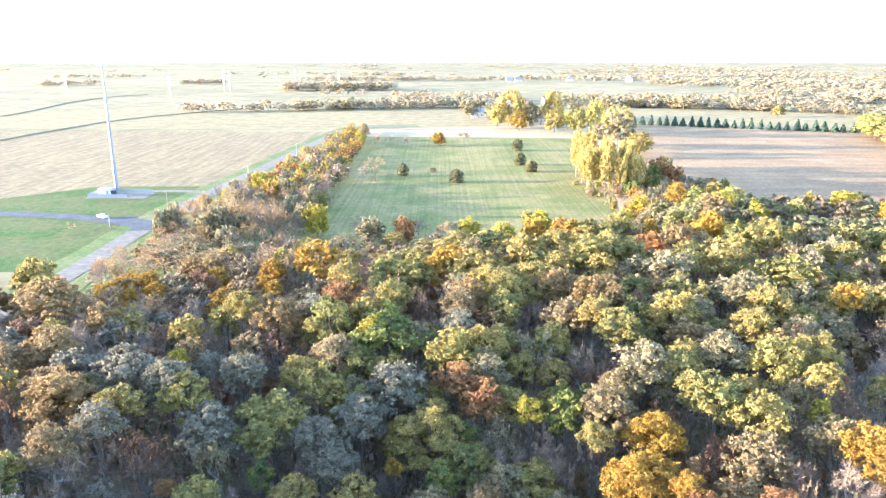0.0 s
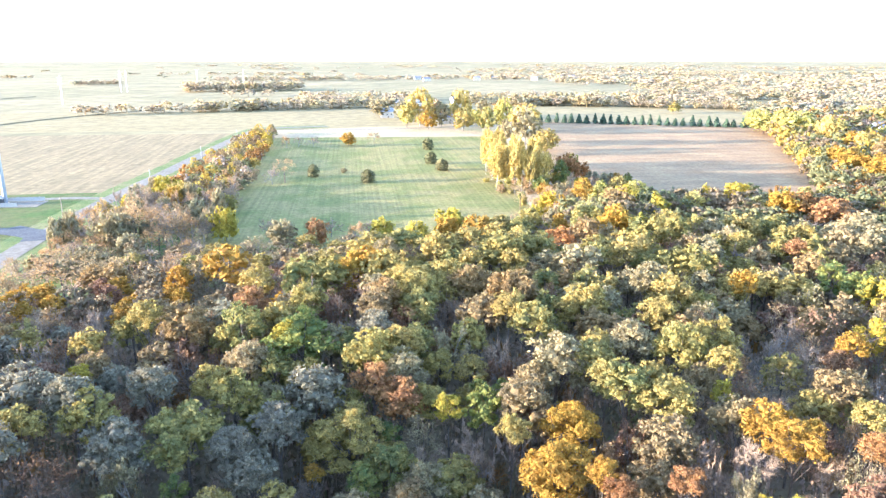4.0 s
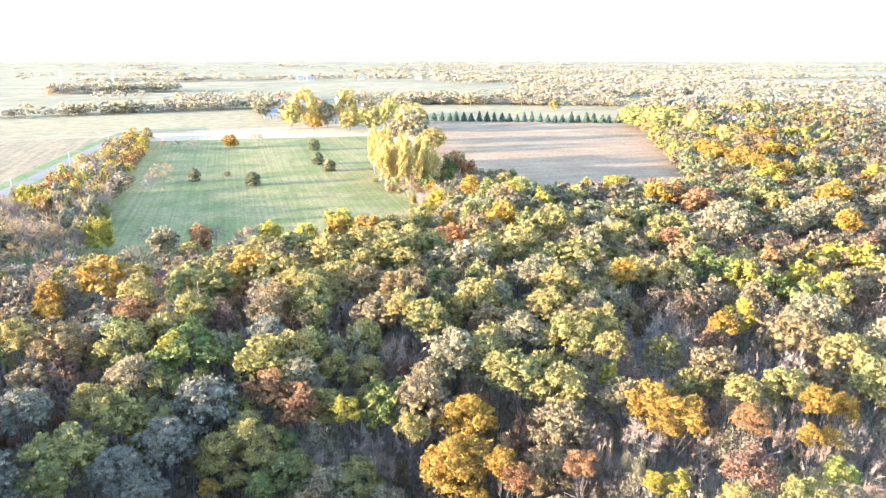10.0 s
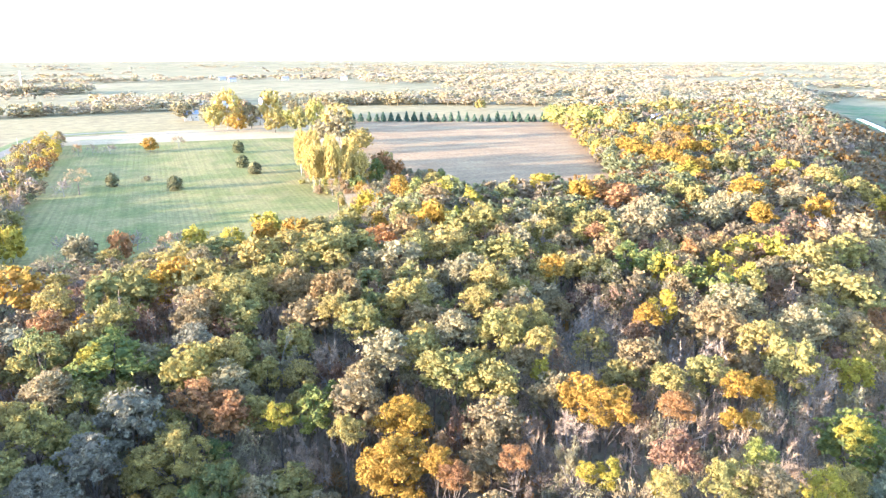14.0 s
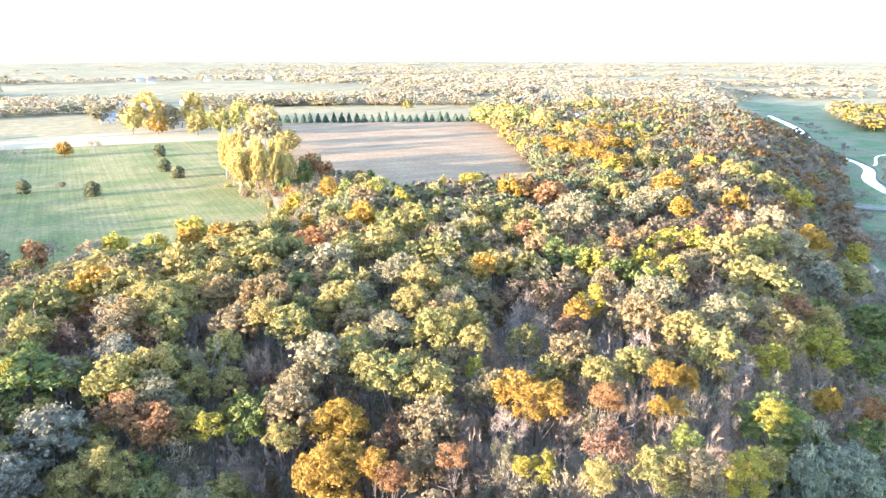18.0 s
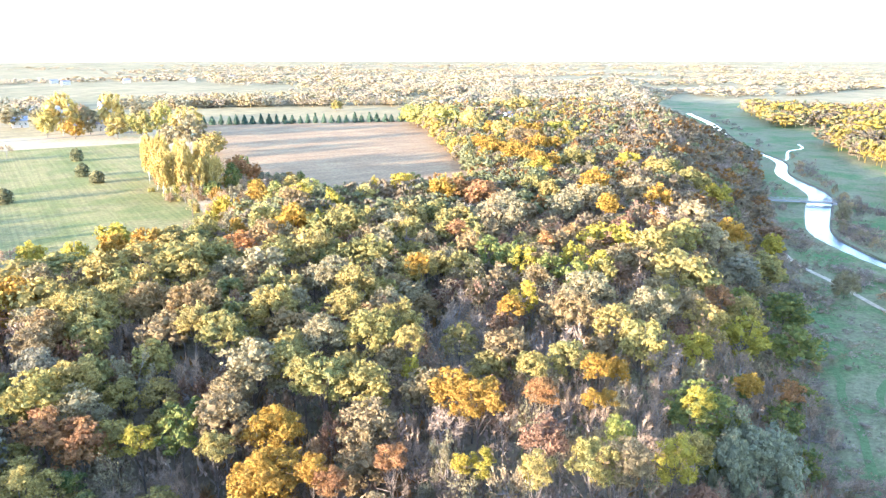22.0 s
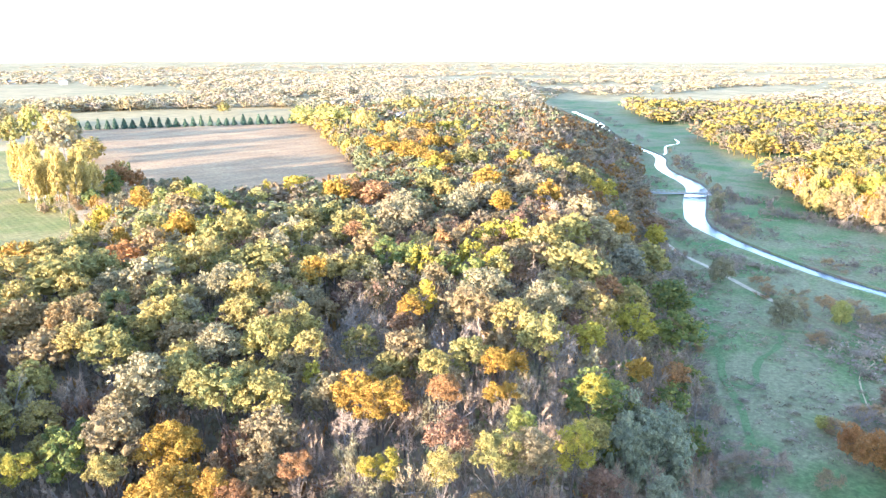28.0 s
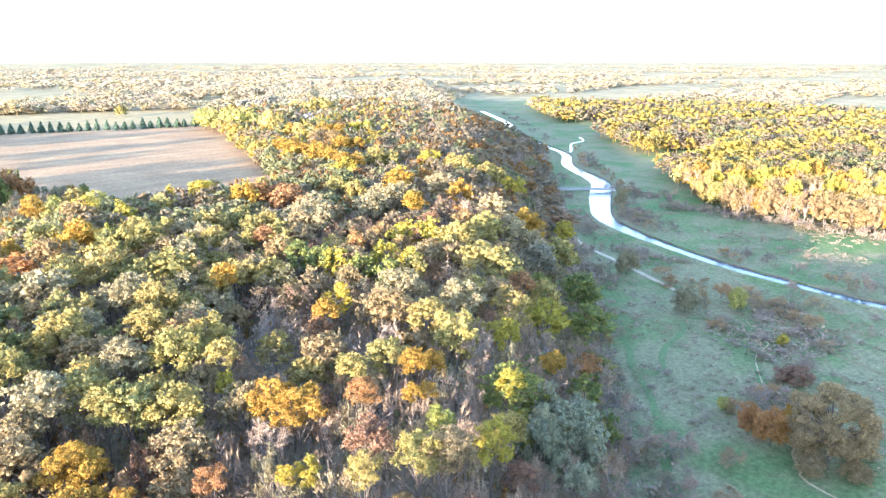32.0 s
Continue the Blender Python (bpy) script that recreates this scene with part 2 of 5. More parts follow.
def part(name, bm, mat, parent=None, label=""):
    me = bpy.data.meshes.new(name)
    bm.to_mesh(me)
    bm.free()
    me.materials.append(mat)
    ob = new(name, me)
    ob.parent = parent
    if label:
        ob["label"] = label
    return ob


def empty(name, m, label, category, group=""):
    ob = new(name)
    ob.empty_display_size = 0.5
    ob.matrix_world = m
    return tagged(ob, label, category, group)


# the ground: one sheet, fine near the woods, coarse toward the horizon
def spread(lo, hi, step, end):
    mid = list(np.arange(lo, hi + 0.1, step))
    a, b, s = lo, hi, step
    left, right = [], []
    while a > -end or b < end:
        s *= 1.25
        a, b = a - s, b + s
        left.append(a), right.append(b)
    return np.array(left[::-1] + mid + right)


gx, gy = spread(-220, 640, 7, 4700), spread(-80, 620, 7, 4700)
GX, GY = np.meshgrid(gx, gy)
GZ = height(GX, GY)
nx, ny = len(gx), len(gy)
q = (np.arange(ny - 1)[:, None] * nx + np.arange(nx - 1)[None, :]).ravel()
gfaces = np.stack([q, q + 1, q + nx + 1, q + nx], 1)
ground = link("ground", np.stack([GX.ravel(), GY.ravel(), GZ.ravel()], 1), gfaces,
              [M["forest_floor"], M["valley_grass"], M["land"]], smooth_shade=True)
tagged(ground, "rolling farmland with leaf-strewn woods and a grassy valley floor", "ground", kind="structure")
cx, cy = (gx[:-1] + gx[1:]) / 2, (gy[:-1] + gy[1:]) / 2
CX, CY = [a.ravel() for a in np.meshgrid(cx, cy)]
al, up = bluff(CX, CY)
idx = np.where((np.hypot(CX, CY) > 760) | ((up > 150) & (CY > 300)) | (CX < -105), 2, np.where(up < 6, 1, 0))
idx = np.where((up < 0) & (np.hypot(CX, CY) < 1100) & (CX > 0), 1, idx)
ground.data.polygons.foreach_set("material_index", idx.astype(np.int32))


def patch(name, corners, mat, dz, label, n=12, kind="structure"):
    """A four-cornered sheet of land cover that follows the ground."""
    a, b, c, d = [np.array(k, float) for k in corners]
    vs, fs = [], []
    for j in range(n + 1):
        for i in range(n + 1):
            u, v = i / n, j / n
            p = (a * (1 - u) + b * u) * (1 - v) + (d * (1 - u) + c * u) * v
            vs.append((p[0], p[1], float(height(p[0], p[1])) + dz))
    for j in range(n):
        for i in range(n):
            k = j * (n + 1) + i
            fs.append((k, k + 1, k + n + 2, k + n + 1))
    return tagged(link(name, vs, fs, mat, smooth_shade=True), label, name.split("_")[-1], kind=kind)


def spline(points, step):
    """Points every step metres along a smooth line through the given ones."""
    p = [np.array(k, float) for k in points]
    p = [2 * p[0] - p[1]] + p + [2 * p[-1] - p[-2]]
    out = []
    for i in range(1, len(p) - 2):
        n = max(2, int(np.linalg.norm(p[i + 1] - p[i]) / step))
        for j in range(n):
            t = j / n
            out.append(0.5 * (2 * p[i] + (p[i + 1] - p[i - 1]) * t + (2 * p[i - 1] - 5 * p[i] + 4 * p[i + 1] - p[i + 2]) * t * t
                              + (3 * p[i] - p[i - 1] - 3 * p[i + 1] + p[i + 2]) * t ** 3))
    return np.array(out + [p[-2]])


def band(name, points, width, mat, dz, label, category, step=4.0, ragged=0.0, profile=None, kind="structure"):
    """A ribbon of ground along a line; profile: (offset, rise) across it."""
    c = spline(points, step)
    if len(c[0]) == 2:
        wd = np.full(len(c), width)
    else:
        wd = c[:, 2]
        c = c[:, :2]
    t = np.gradient(c, axis=0)
    t /= np.linalg.norm(t, axis=1)[:, None]
    nrm = np.stack([t[:, 1], -t[:, 0]], 1)
    rng = np.random.default_rng(len(c))
    prof = profile or [(-0.5, 0.0), (0.5, 0.0)]
    vs, fs = [], []
    for i in range(len(c)):
        for o, r in prof:
            k = c[i] + nrm[i] * (o * wd[i] + (rng.uniform(-1, 1) * ragged))
            vs.append((k[0], k[1], float(height(k[0], k[1])) + dz + r))
    m = len(prof)
    for i in range(len(c) - 1):
        for j in range(m - 1):
            k = i * m + j
            fs.append((k, k + 1, k + m + 1, k + m))
    return tagged(link(name, vs, fs, mat), label, category, kind=kind)


patch("stubble_field", [(-900, 255), (-107, 262), (-84, 530), (-900, 545)], M["stubble"], 0.05, "tan harvested stubble field beside the gravel road")
patch("far_field", [(-900, 552), (84, 552), (62, 722), (-900, 722)], M["pasture"], 0.05, "pale yellow hay field beyond the farm lane")
patch("mown_meadow", [(-60, 196), (60, 200), (90, 512), (-62, 522)], M["meadow"], 0.06, "mown green meadow with mowing stripes")
patch("prairie_field", [(74, 232), (214, 232), (318, 524), (146, 588)], M["prairie"], 0.06, "dry reddish-brown prairie field")
patch("margin_weeds", [(56, 198), (92, 226), (150, 590), (86, 520)], M["rough_edge"], 0.03, "rough brown weeds between the meadow and the prairie field")
patch("hay_field", [(140, 592), (330, 528), (420, 690), (150, 722)], M["pasture"], 0.07, "pale mown hay field behind a spruce row")
patch("weedy_edge", [(-60, 500), (96, 490), (150, 592), (-58, 546)], M["rough_edge"], 0.09, "strip of tall brown weeds beyond the meadow")
patch("grass_lawn", [(-420, 190), (-106, 186), (-104, 246), (-420, 292)], M["lawn"], 0.05, "green roadside lawn")
patch("tower_lawn", [(-205, 259), (-108, 246), (-106, 312), (-150, 312)], M["lawn"], 0.10, "green mown grass round the mast")
# the terrace banks' dark colour includes the shade on them
for line in ([(-291, 475), (-290, 514), (-285, 552), (-276, 610), (-250, 669), (-202, 741)],
             [(-395, 652), (-402, 720), (-423, 842), (-421, 940), (-399, 992)]):
    band("terrace_bank", line, 4, M["terrace"], 0.12, "grassy terrace bank across the stubble field, shade in its dark tone", "verge", ragged=0.6, profile=[(-0.5, 0.0), (-0.1, 0.6), (0.15, 0.6), (0.5, 0.0)])
ROAD = [(-101, 120), (-100, 184), (-100, 240), (-97, 300), (-91, 360), (-84, 440), (-74, 530), (-62, 560), (-20, 572)]
patch("verge_grass", [(-92, 150), (-52, 178), (-56, 250), (-90, 300)], M["verge"], 0.07, "rough green grass between the road and the wood")
patch("hedge_grass", [(-90, 296), (-50, 240), (-55, 530), (-76, 530)], M["verge"], 0.04, "rough grass below the hedgerow")
band("road_verge", ROAD, 19, M["verge"], 0.14, "grassy verge and ditch along the road", "verge", ragged=0.5)
band("road_gravel", ROAD, 7.0, M["gravel"], 0.20, "pale worn rural road", "road")
band("road_side", [(-420, 285), (-200, 262), (-140, 254), (-112, 245), (-101, 238)], 7.5, M["asphalt"], 0.17, "dark asphalt side road", "road")
band("road_apron", [(-116, 250), (-108, 244), (-101, 240), (-99, 232)], 10, M["asphalt"], 0.215, "dark patched asphalt apron at the road junction", "road")
band("drive_gravel", [(-97, 298), (-112, 301), (-128, 300)], 4.5, M["gravel"], 0.22, "pale gravel drive to the mast", "drive")
band("lane_gravel", [(-62, 548), (20, 545), (100, 562), (160, 590)], 4, M["gravel"], 0.15, "gravel farm lane", "lane")
RIVER = [(700, 560, 7), (619, 466, 7.9), (560, 410, 7.9), (510, 360, 7), (479, 321, 5.3), (445, 279, 6.2), (402, 249, 7.2),
         (361, 203, 10.4), (325, 182, 10.4), (286, 158, 8.4), (269, 137, 7.2), (255, 110, 5.9), (244, 83, 6), (238, 56, 5.6), (235, 37, 5.5), (236, 0, 5.3), (240, -60, 5.3)]
band("river_bank", RIVER, 1, M["valley_grass"], 0.0, "low grassy river banks", "river bank", ragged=0.25,
     profile=[(-1.1, 0.03), (-0.72, 0.6), (-0.56, 0.7), (-0.5, 0.05), (0.5, 0.05), (0.56, 0.7), (0.72, 0.6), (1.1, 0.03)])
band("river_water", RIVER, 1, M["water"], 0.22, "smooth river reflecting the pale sky", "river", step=5.0, ragged=0.35, profile=[(-0.53, 0), (0.53, 0)])
band("river_cut", RIVER, 1, M["bank_soil"], 0.05, "dark eroded soil of the outer river bank", "river bank", ragged=0.15,
     profile=[(-0.62, 0.7), (-0.56, 0.75), (-0.51, 0.1)])
band("side_channel", [(434, 276), (449, 286), (462, 285), (500, 308), (524, 312), (545, 328)], 1.8, M["water"], 0.12, "narrow backwater beside the river", "river")
band("path_trail", [(330, 262), (290, 205), (260, 165), (237, 138), (227, 119), (217, 102), (209, 88)], 1.9, M["trail"], 0.1, "pale gravel walking trail through the valley", "trail")
band("path_rough", [(209, 88), (206, 78), (200, 64), (195, 50), (186, 32), (175, 0)], 1.2, M["terrace"], 0.1, "worn brown foot path through rough grass", "trail", ragged=0.15)

# ---- tree meshes ----
PHI = (1 + 5 ** 0.5) / 2
ICO = np.array([(-1, PHI, 0), (1, PHI, 0), (-1, -PHI, 0), (1, -PHI, 0), (0, -1, PHI), (0, 1, PHI), (0, -1, -PHI), (0, 1, -PHI),
                (PHI, 0, -1), (PHI, 0, 1), (-PHI, 0, -1), (-PHI, 0, 1)]) / np.hypot(1, PHI)
ICO_FACES = np.array([(0, 11, 5), (0, 5, 1), (0, 1, 7), (0, 7, 10), (0, 10, 11), (1, 5, 9), (5, 11, 4), (11, 10, 2), (10, 7, 6), (7, 1, 8),
                      (3, 9, 4), (3, 4, 2), (3, 2, 6), (3, 6, 8), (3, 8, 9), (4, 9, 5), (2, 4, 11), (6, 2, 10), (8, 6, 7), (9, 8, 1)])


OCTA = np.array([(1, 0, 0), (-1, 0, 0), (0, 1, 0), (0, -1, 0), (0, 0, 1), (0, 0, -1)], float)
OCTA_FACES = np.array([(0, 2, 4), (2, 1, 4), (1, 3, 4), (3, 0, 4), (2, 0, 5), (1, 2, 5), (3, 1, 5), (0, 3, 5)])


class Heap:
    """Vertices and faces gathered into one mesh."""
    def __init__(self):
        self.v, self.f, self.n = [], [], 0

    def add(self, v, f):
        v = np.asarray(v, float).reshape(-1, 3)
        self.v.append(v)
        self.f += (np.asarray(f) + self.n).tolist()
        self.n += len(v)

    def mesh(self, name, mats, smooth_shade=False):
        me = bpy.data.meshes.new(name)
        me.from_pydata(np.concatenate(self.v).tolist(), [], self.f)
        for m in mats:
            me.materials.append(m)
        if smooth_shade:
            me.polygons.foreach_set("use_smooth", [True] * len(me.polygons))
        return me


def unit(v):
    return v / np.maximum(1e-9, np.linalg.norm(v, axis=-1, keepdims=True))


def leaf_spray(heap, c, out, size, rng, tilt=0.55):
    """Small ragged leaf bunches at the points c, turned roughly along out."""
    n = len(c)
    nrm = unit(out + rng.normal(0, tilt, (n, 3)))
    a = unit(np.cross(nrm, rng.normal(0, 1, (n, 3))))
    b = np.cross(nrm, a)
    s = size * rng.uniform(0.6, 1.35, (n, 1))
    k = rng.uniform(0.3, 1.25, (n, 4, 1))
    v = np.stack([c + a * s * k[:, 0], c + b * s * k[:, 1], c - a * s * k[:, 2], c - b * s * k[:, 3]], 1)
    v[:, 0] += nrm * s * 0.25
    heap.add(v.reshape(-1, 3), np.arange(4 * n).reshape(-1, 4))


def tube(heap, a, b, ra, rb, sides=5):
    a, b = np.array(a, float), np.array(b, float)
    d = unit(b - a)
    u = unit(np.cross(d, (0.3, 0.9, 0.2)))
    w = np.cross(d, u)
    ang = np.arange(sides) * 2 * math.pi / sides
    ring = np.cos(ang)[:, None] * u + np.sin(ang)[:, None] * w
    f = [(i, (i + 1) % sides, sides + (i + 1) % sides, sides + i) for i in range(sides)]
    heap.add(np.concatenate([a + ring * ra, b + ring * rb]), f)


# limbs' masses, knobs on each, lowest leaves, knob size, share of the half sphere covered
CROWNS = {"broad": (14, 14, 0.28, 0.115, 1.5), "round": (11, 14, 0.26, 0.125, 1.6), "tall": (12, 9, 0.16, 0.17, 1.9), "column": (18, 8, 0.2, 0.16, 1.9),
          "full": (16, 10, 0.03, 0.145, 1.95), "great": (34, 16, 0.06, 0.09, 1.95), "bush": (14, 9, 0.0, 0.16, 1.95), "wispy": (11, 3, 0.2, 0.3, 1.85)}
GOLDEN = math.pi * (3 - 5 ** 0.5)


def lobes_of(shape, rng, h, r, lod):
    """Centres and sizes of a crown's leafy knobs: limbs carry rounded masses, and the masses carry knobs."""
    n, knobs, base, knob, cover = CROWNS[shape]
    if lod == 2 and shape != "wispy":
        knobs, knob = knobs // 2, knob * 1.32
    mid, half = h * (base + 1) / 2, h * (1 - base) / 2
    out = []
    for i in range(n):
        zc = 1 - cover * (i + 0.5) / n
        low = zc < 0 and shape in ("full", "column", "bush", "great", "tall")
        rad = max(0.02, 1 - zc * zc) ** (0.5 if not low else 0.35 if shape == "tall" else 0.22)
        ang = i * GOLDEN + rng.uniform(-0.5, 0.5)
        s = r * rng.uniform(0.36, 0.52) * (0.72 if shape == "great" else 1.0)
        w = max(0.2, r - 0.8 * s) * rng.uniform(0.72, 1.06)
        c = np.array((math.cos(ang) * rad * w, math.sin(ang) * rad * w, mid + zc * (half - 0.55 * s) * rng.uniform(0.78, 1.0)))
        for j in range(knobs):
            v = np.array((0, 0, 1.0)) if j == 0 else unit(rng.normal(0, 1, 3) + np.array((math.cos(ang) * rad, math.sin(ang) * rad, 0.35 + zc * 0.5)) * 0.9)
            if v[2] < -0.35:
                v[2] = -v[2] * 0.5
            out.append((c + v * s * np.array((1, 1, 0.8)) * rng.uniform(0.75, 1.0), r * knob * rng.uniform(0.75, 1.3)))
        if shape != "wispy":
            out.append((c, s * 1.02))  # the inside of the mass
    return out


def leafy(shape, lod, seed, h=15.0, r=5.0):
    """A tree: the meshes of its trunk and of its crown."""
    rng = np.random.default_rng(seed)
    crown, wood = Heap(), Heap()
    per, size, core = {0: (24, 0.185, 0.5), 1: (10, 0.26, 0.62), 2: (5, 0.40, 0.72)}[lod]
    lobes = lobes_of(shape, rng, h, r, lod)
    if shape == "wispy":
        per = int(per * 2.4)
    flat = np.array((0.9, 0.9, 1.1)) if shape == "wispy" else np.array((1, 1, 0.85))
    for c, s in lobes:
        d = unit(rng.normal(0, 1, (per, 3)))
        d[:, 2] = np.where(d[:, 2] < -0.4, -d[:, 2], d[:, 2])
        if shape == "wispy":  # loose foliage, seen through
            leaf_spray(crown, c + d * s * 1.2 * rng.uniform(0.2, 1.2, (per, 1)), d, size * 0.75, rng, 1.0)
        elif s > 0.3 * r or shape == "great" and s > 0.22 * r:  # the leaves inside a mass
            crown.add(c + ICO * s * 0.5 * flat * rng.uniform(0.8, 1.1, (12, 1)), ICO_FACES)
            d = unit(rng.normal(0, 1, (per * 3, 3)) + np.array((0, 0, 0.3)))
            leaf_spray(crown, c + d * s * flat * rng.uniform(0.5, 0.88, (per * 3, 1)), d, size * 1.1, rng, 0.8)
        else:
            turn = unit(rng.normal(0, 1, (3, 3)))
            crown.add(c + OCTA @ turn * s * core * flat * rng.uniform(0.8, 1.25, (6, 1)), OCTA_FACES)
            leaf_spray(crown, c + d * s * flat * rng.uniform(0.6, 1.12, (per, 1)), d, size, rng, 0.75)
    bend = rng.uniform(-0.3, 0.3, 2)
    top = np.array((bend[0], bend[1], h * 0.6))
    sides = 6 if lod < 2 else 4
    tube(wood, (0, 0, -0.6), (bend[0] * 0.3, bend[1] * 0.3, h * 0.25), 0.022 * h, 0.016 * h, sides)
    tube(wood, (bend[0] * 0.3, bend[1] * 0.3, h * 0.25), top, 0.016 * h, 0.008 * h, sides)
    for c, s in lobes[3::(14 if lod == 0 else 24)]:
        z0 = rng.uniform(0.25, 0.55)
        tube(wood, (bend[0] * z0, bend[1] * z0, h * z0), c, 0.007 * h, 0.003 * h, 4)
    return wood.mesh("trunk", [M["bark"]]), crown.mesh("crown", [M["oak_green"]])


def leafless(lod, seed, h=12.0, r=4.0, spray=0.0):
    """A bare tree: trunk with limbs, and a crown of fine twigs."""
    rng = np.random.default_rng(seed)
    twigs, wood = Heap(), Heap()
    tips = []

    def grow(p, d, length, rad, level):
        d = d / np.linalg.norm(d)
        e = p + d * length
        tube(wood, p, e, rad, rad * 0.62, 5 if level < 2 else 3)
        tips.append((e, d, level))
        if level >= 3:
            return
        for k in range(rng.integers(3, 5) if level else rng.integers(4, 6)):
            nd = d * 0.65 + unit(rng.normal(0, 1, 3)) * 0.9 + np.array((0, 0, 0.14))
            st = p + d * length * rng.uniform(0.55, 1.0)
            grow(st, nd, length * rng.uniform(0.55, 0.8), rad * 0.68, level + 1)

    grow(np.array((0, 0, -0.5)), np.array((rng.uniform(-.1, .1), rng.uniform(-.1, .1), 1.0)), h * 0.36, h * 0.014, 0)
    keep = [t for t in tips if t[2] >= 2]
    n = {0: 3000, 1: 1300, 2: 420}[lod]
    pick = rng.integers(0, len(keep), n)
    base = np.array([keep[i][0] for i in pick]) - np.array([keep[i][1] for i in pick]) * rng.uniform(0, 0.9, (n, 1))
    d = unit(np.array([keep[i][1] for i in pick]) * 0.7 + rng.normal(0, 0.65, (n, 3)) + np.array((0, 0, 0.08)))
    ln = rng.uniform(0.4, 1.2, (n, 1))
    wide = {0: 0.03, 1: 0.045, 2: 0.085}[lod]
    side = unit(np.cross(d, rng.normal(0, 1, (n, 3)))) * wide
    v = np.stack([base - side, base + side, base + d * ln], 1).reshape(-1, 3)
    twigs.add(v, np.arange(3 * n).reshape(-1, 3))
    if spray:
        k = rng.random(n) < spray
        leaf_spray(twigs, (base + d * ln)[k], d[k], 0.16 if lod == 0 else 0.25, rng, 1.0)
    allv = np.concatenate(wood.v + twigs.v)
    kz, kr = h / allv[:, 2].max(), r / np.percentile(np.hypot(allv[:, 0], allv[:, 1]), 97)
    for hp in (wood, twigs):
        hp.v = [a * np.array((kr, kr, kz)) for a in hp.v]
    return wood.mesh("trunk", [M["bare"]]), twigs.mesh("crown", [M["bare"]])


def conifer(lod, seed, h=6.0, r=1.8, round_top=0.0):
    rng = np.random.default_rng(seed)
    crown, wood = Heap(), Heap()
    n = 420 if lod < 2 else 160
    k = rng.random(n) ** 0.75
    zz = 0.06 + 0.92 * (1 - k)
    prof = (1 - zz) * (1 - round_top) + round_top * np.sqrt(np.clip(1 - (2 * zz - 0.9) ** 2, 0, 1))
    rad = r * prof * rng.uniform(0.7, 1.08, n)
    ang = rng.uniform(0, 2 * math.pi, n)
    c = np.stack([np.cos(ang) * rad, np.sin(ang) * rad, zz * h], 1)
    out = unit(np.stack([np.cos(ang), np.sin(ang), np.full(n, 0.35)], 1))
    leaf_spray(crown, c, out, 0.34 if lod < 2 else 0.55, rng, 0.45)
    for z in (0.15, 0.4, 0.65):
        p = (1 - z) * (1 - round_top) + round_top * math.sqrt(max(0, 1 - (2 * z - 0.9) ** 2))
        crown.add(np.array((0, 0, z * h)) + ICO * np.array((r * p * 0.72, r * p * 0.72, h * 0.2)), ICO_FACES)
    tube(wood, (0, 0, -0.3), (0, 0, h * 0.8), 0.09 * r, 0.02 * r, 5)
    return wood.mesh("trunk", [M["bark"]]), crown.mesh("crown", [M["cedar"]])


STOCK = {}


def stock(shape, lod, k):
    key = (shape, lod, k)
    if key not in STOCK:
        seed = 100 * k + 7 * lod + sum(map(ord, shape))
        if shape == "bare":
            STOCK[key] = leafless(lod, seed, 12.0, 5.4), 12.0, 5.4
        elif shape == "sparse":
            STOCK[key] = leafless(lod, seed, 12.0, 5.4, 0.45), 12.0, 5.4
        elif shape == "great":
            STOCK[key] = leafy(shape, lod, seed, 16.0, 8.5), 16.0, 8.5
        elif shape == "bush":
            STOCK[key] = leafy(shape, lod, seed, 7.5, 4.5), 7.5, 4.5
        elif shape == "full":
            STOCK[key] = leafy(shape, lod, seed, 13.0, 7.0), 13.0, 7.0
        elif shape == "spruce":
            STOCK[key] = conifer(lod, seed), 6.0, 1.8
        elif shape == "cedar":
            STOCK[key] = conifer(lod, seed, 5.0, 2.0, 0.75), 5.0, 2.0
        else:
            STOCK[key] = leafy(shape, lod, seed), 15.0, 5.0
    return STOCK[key]


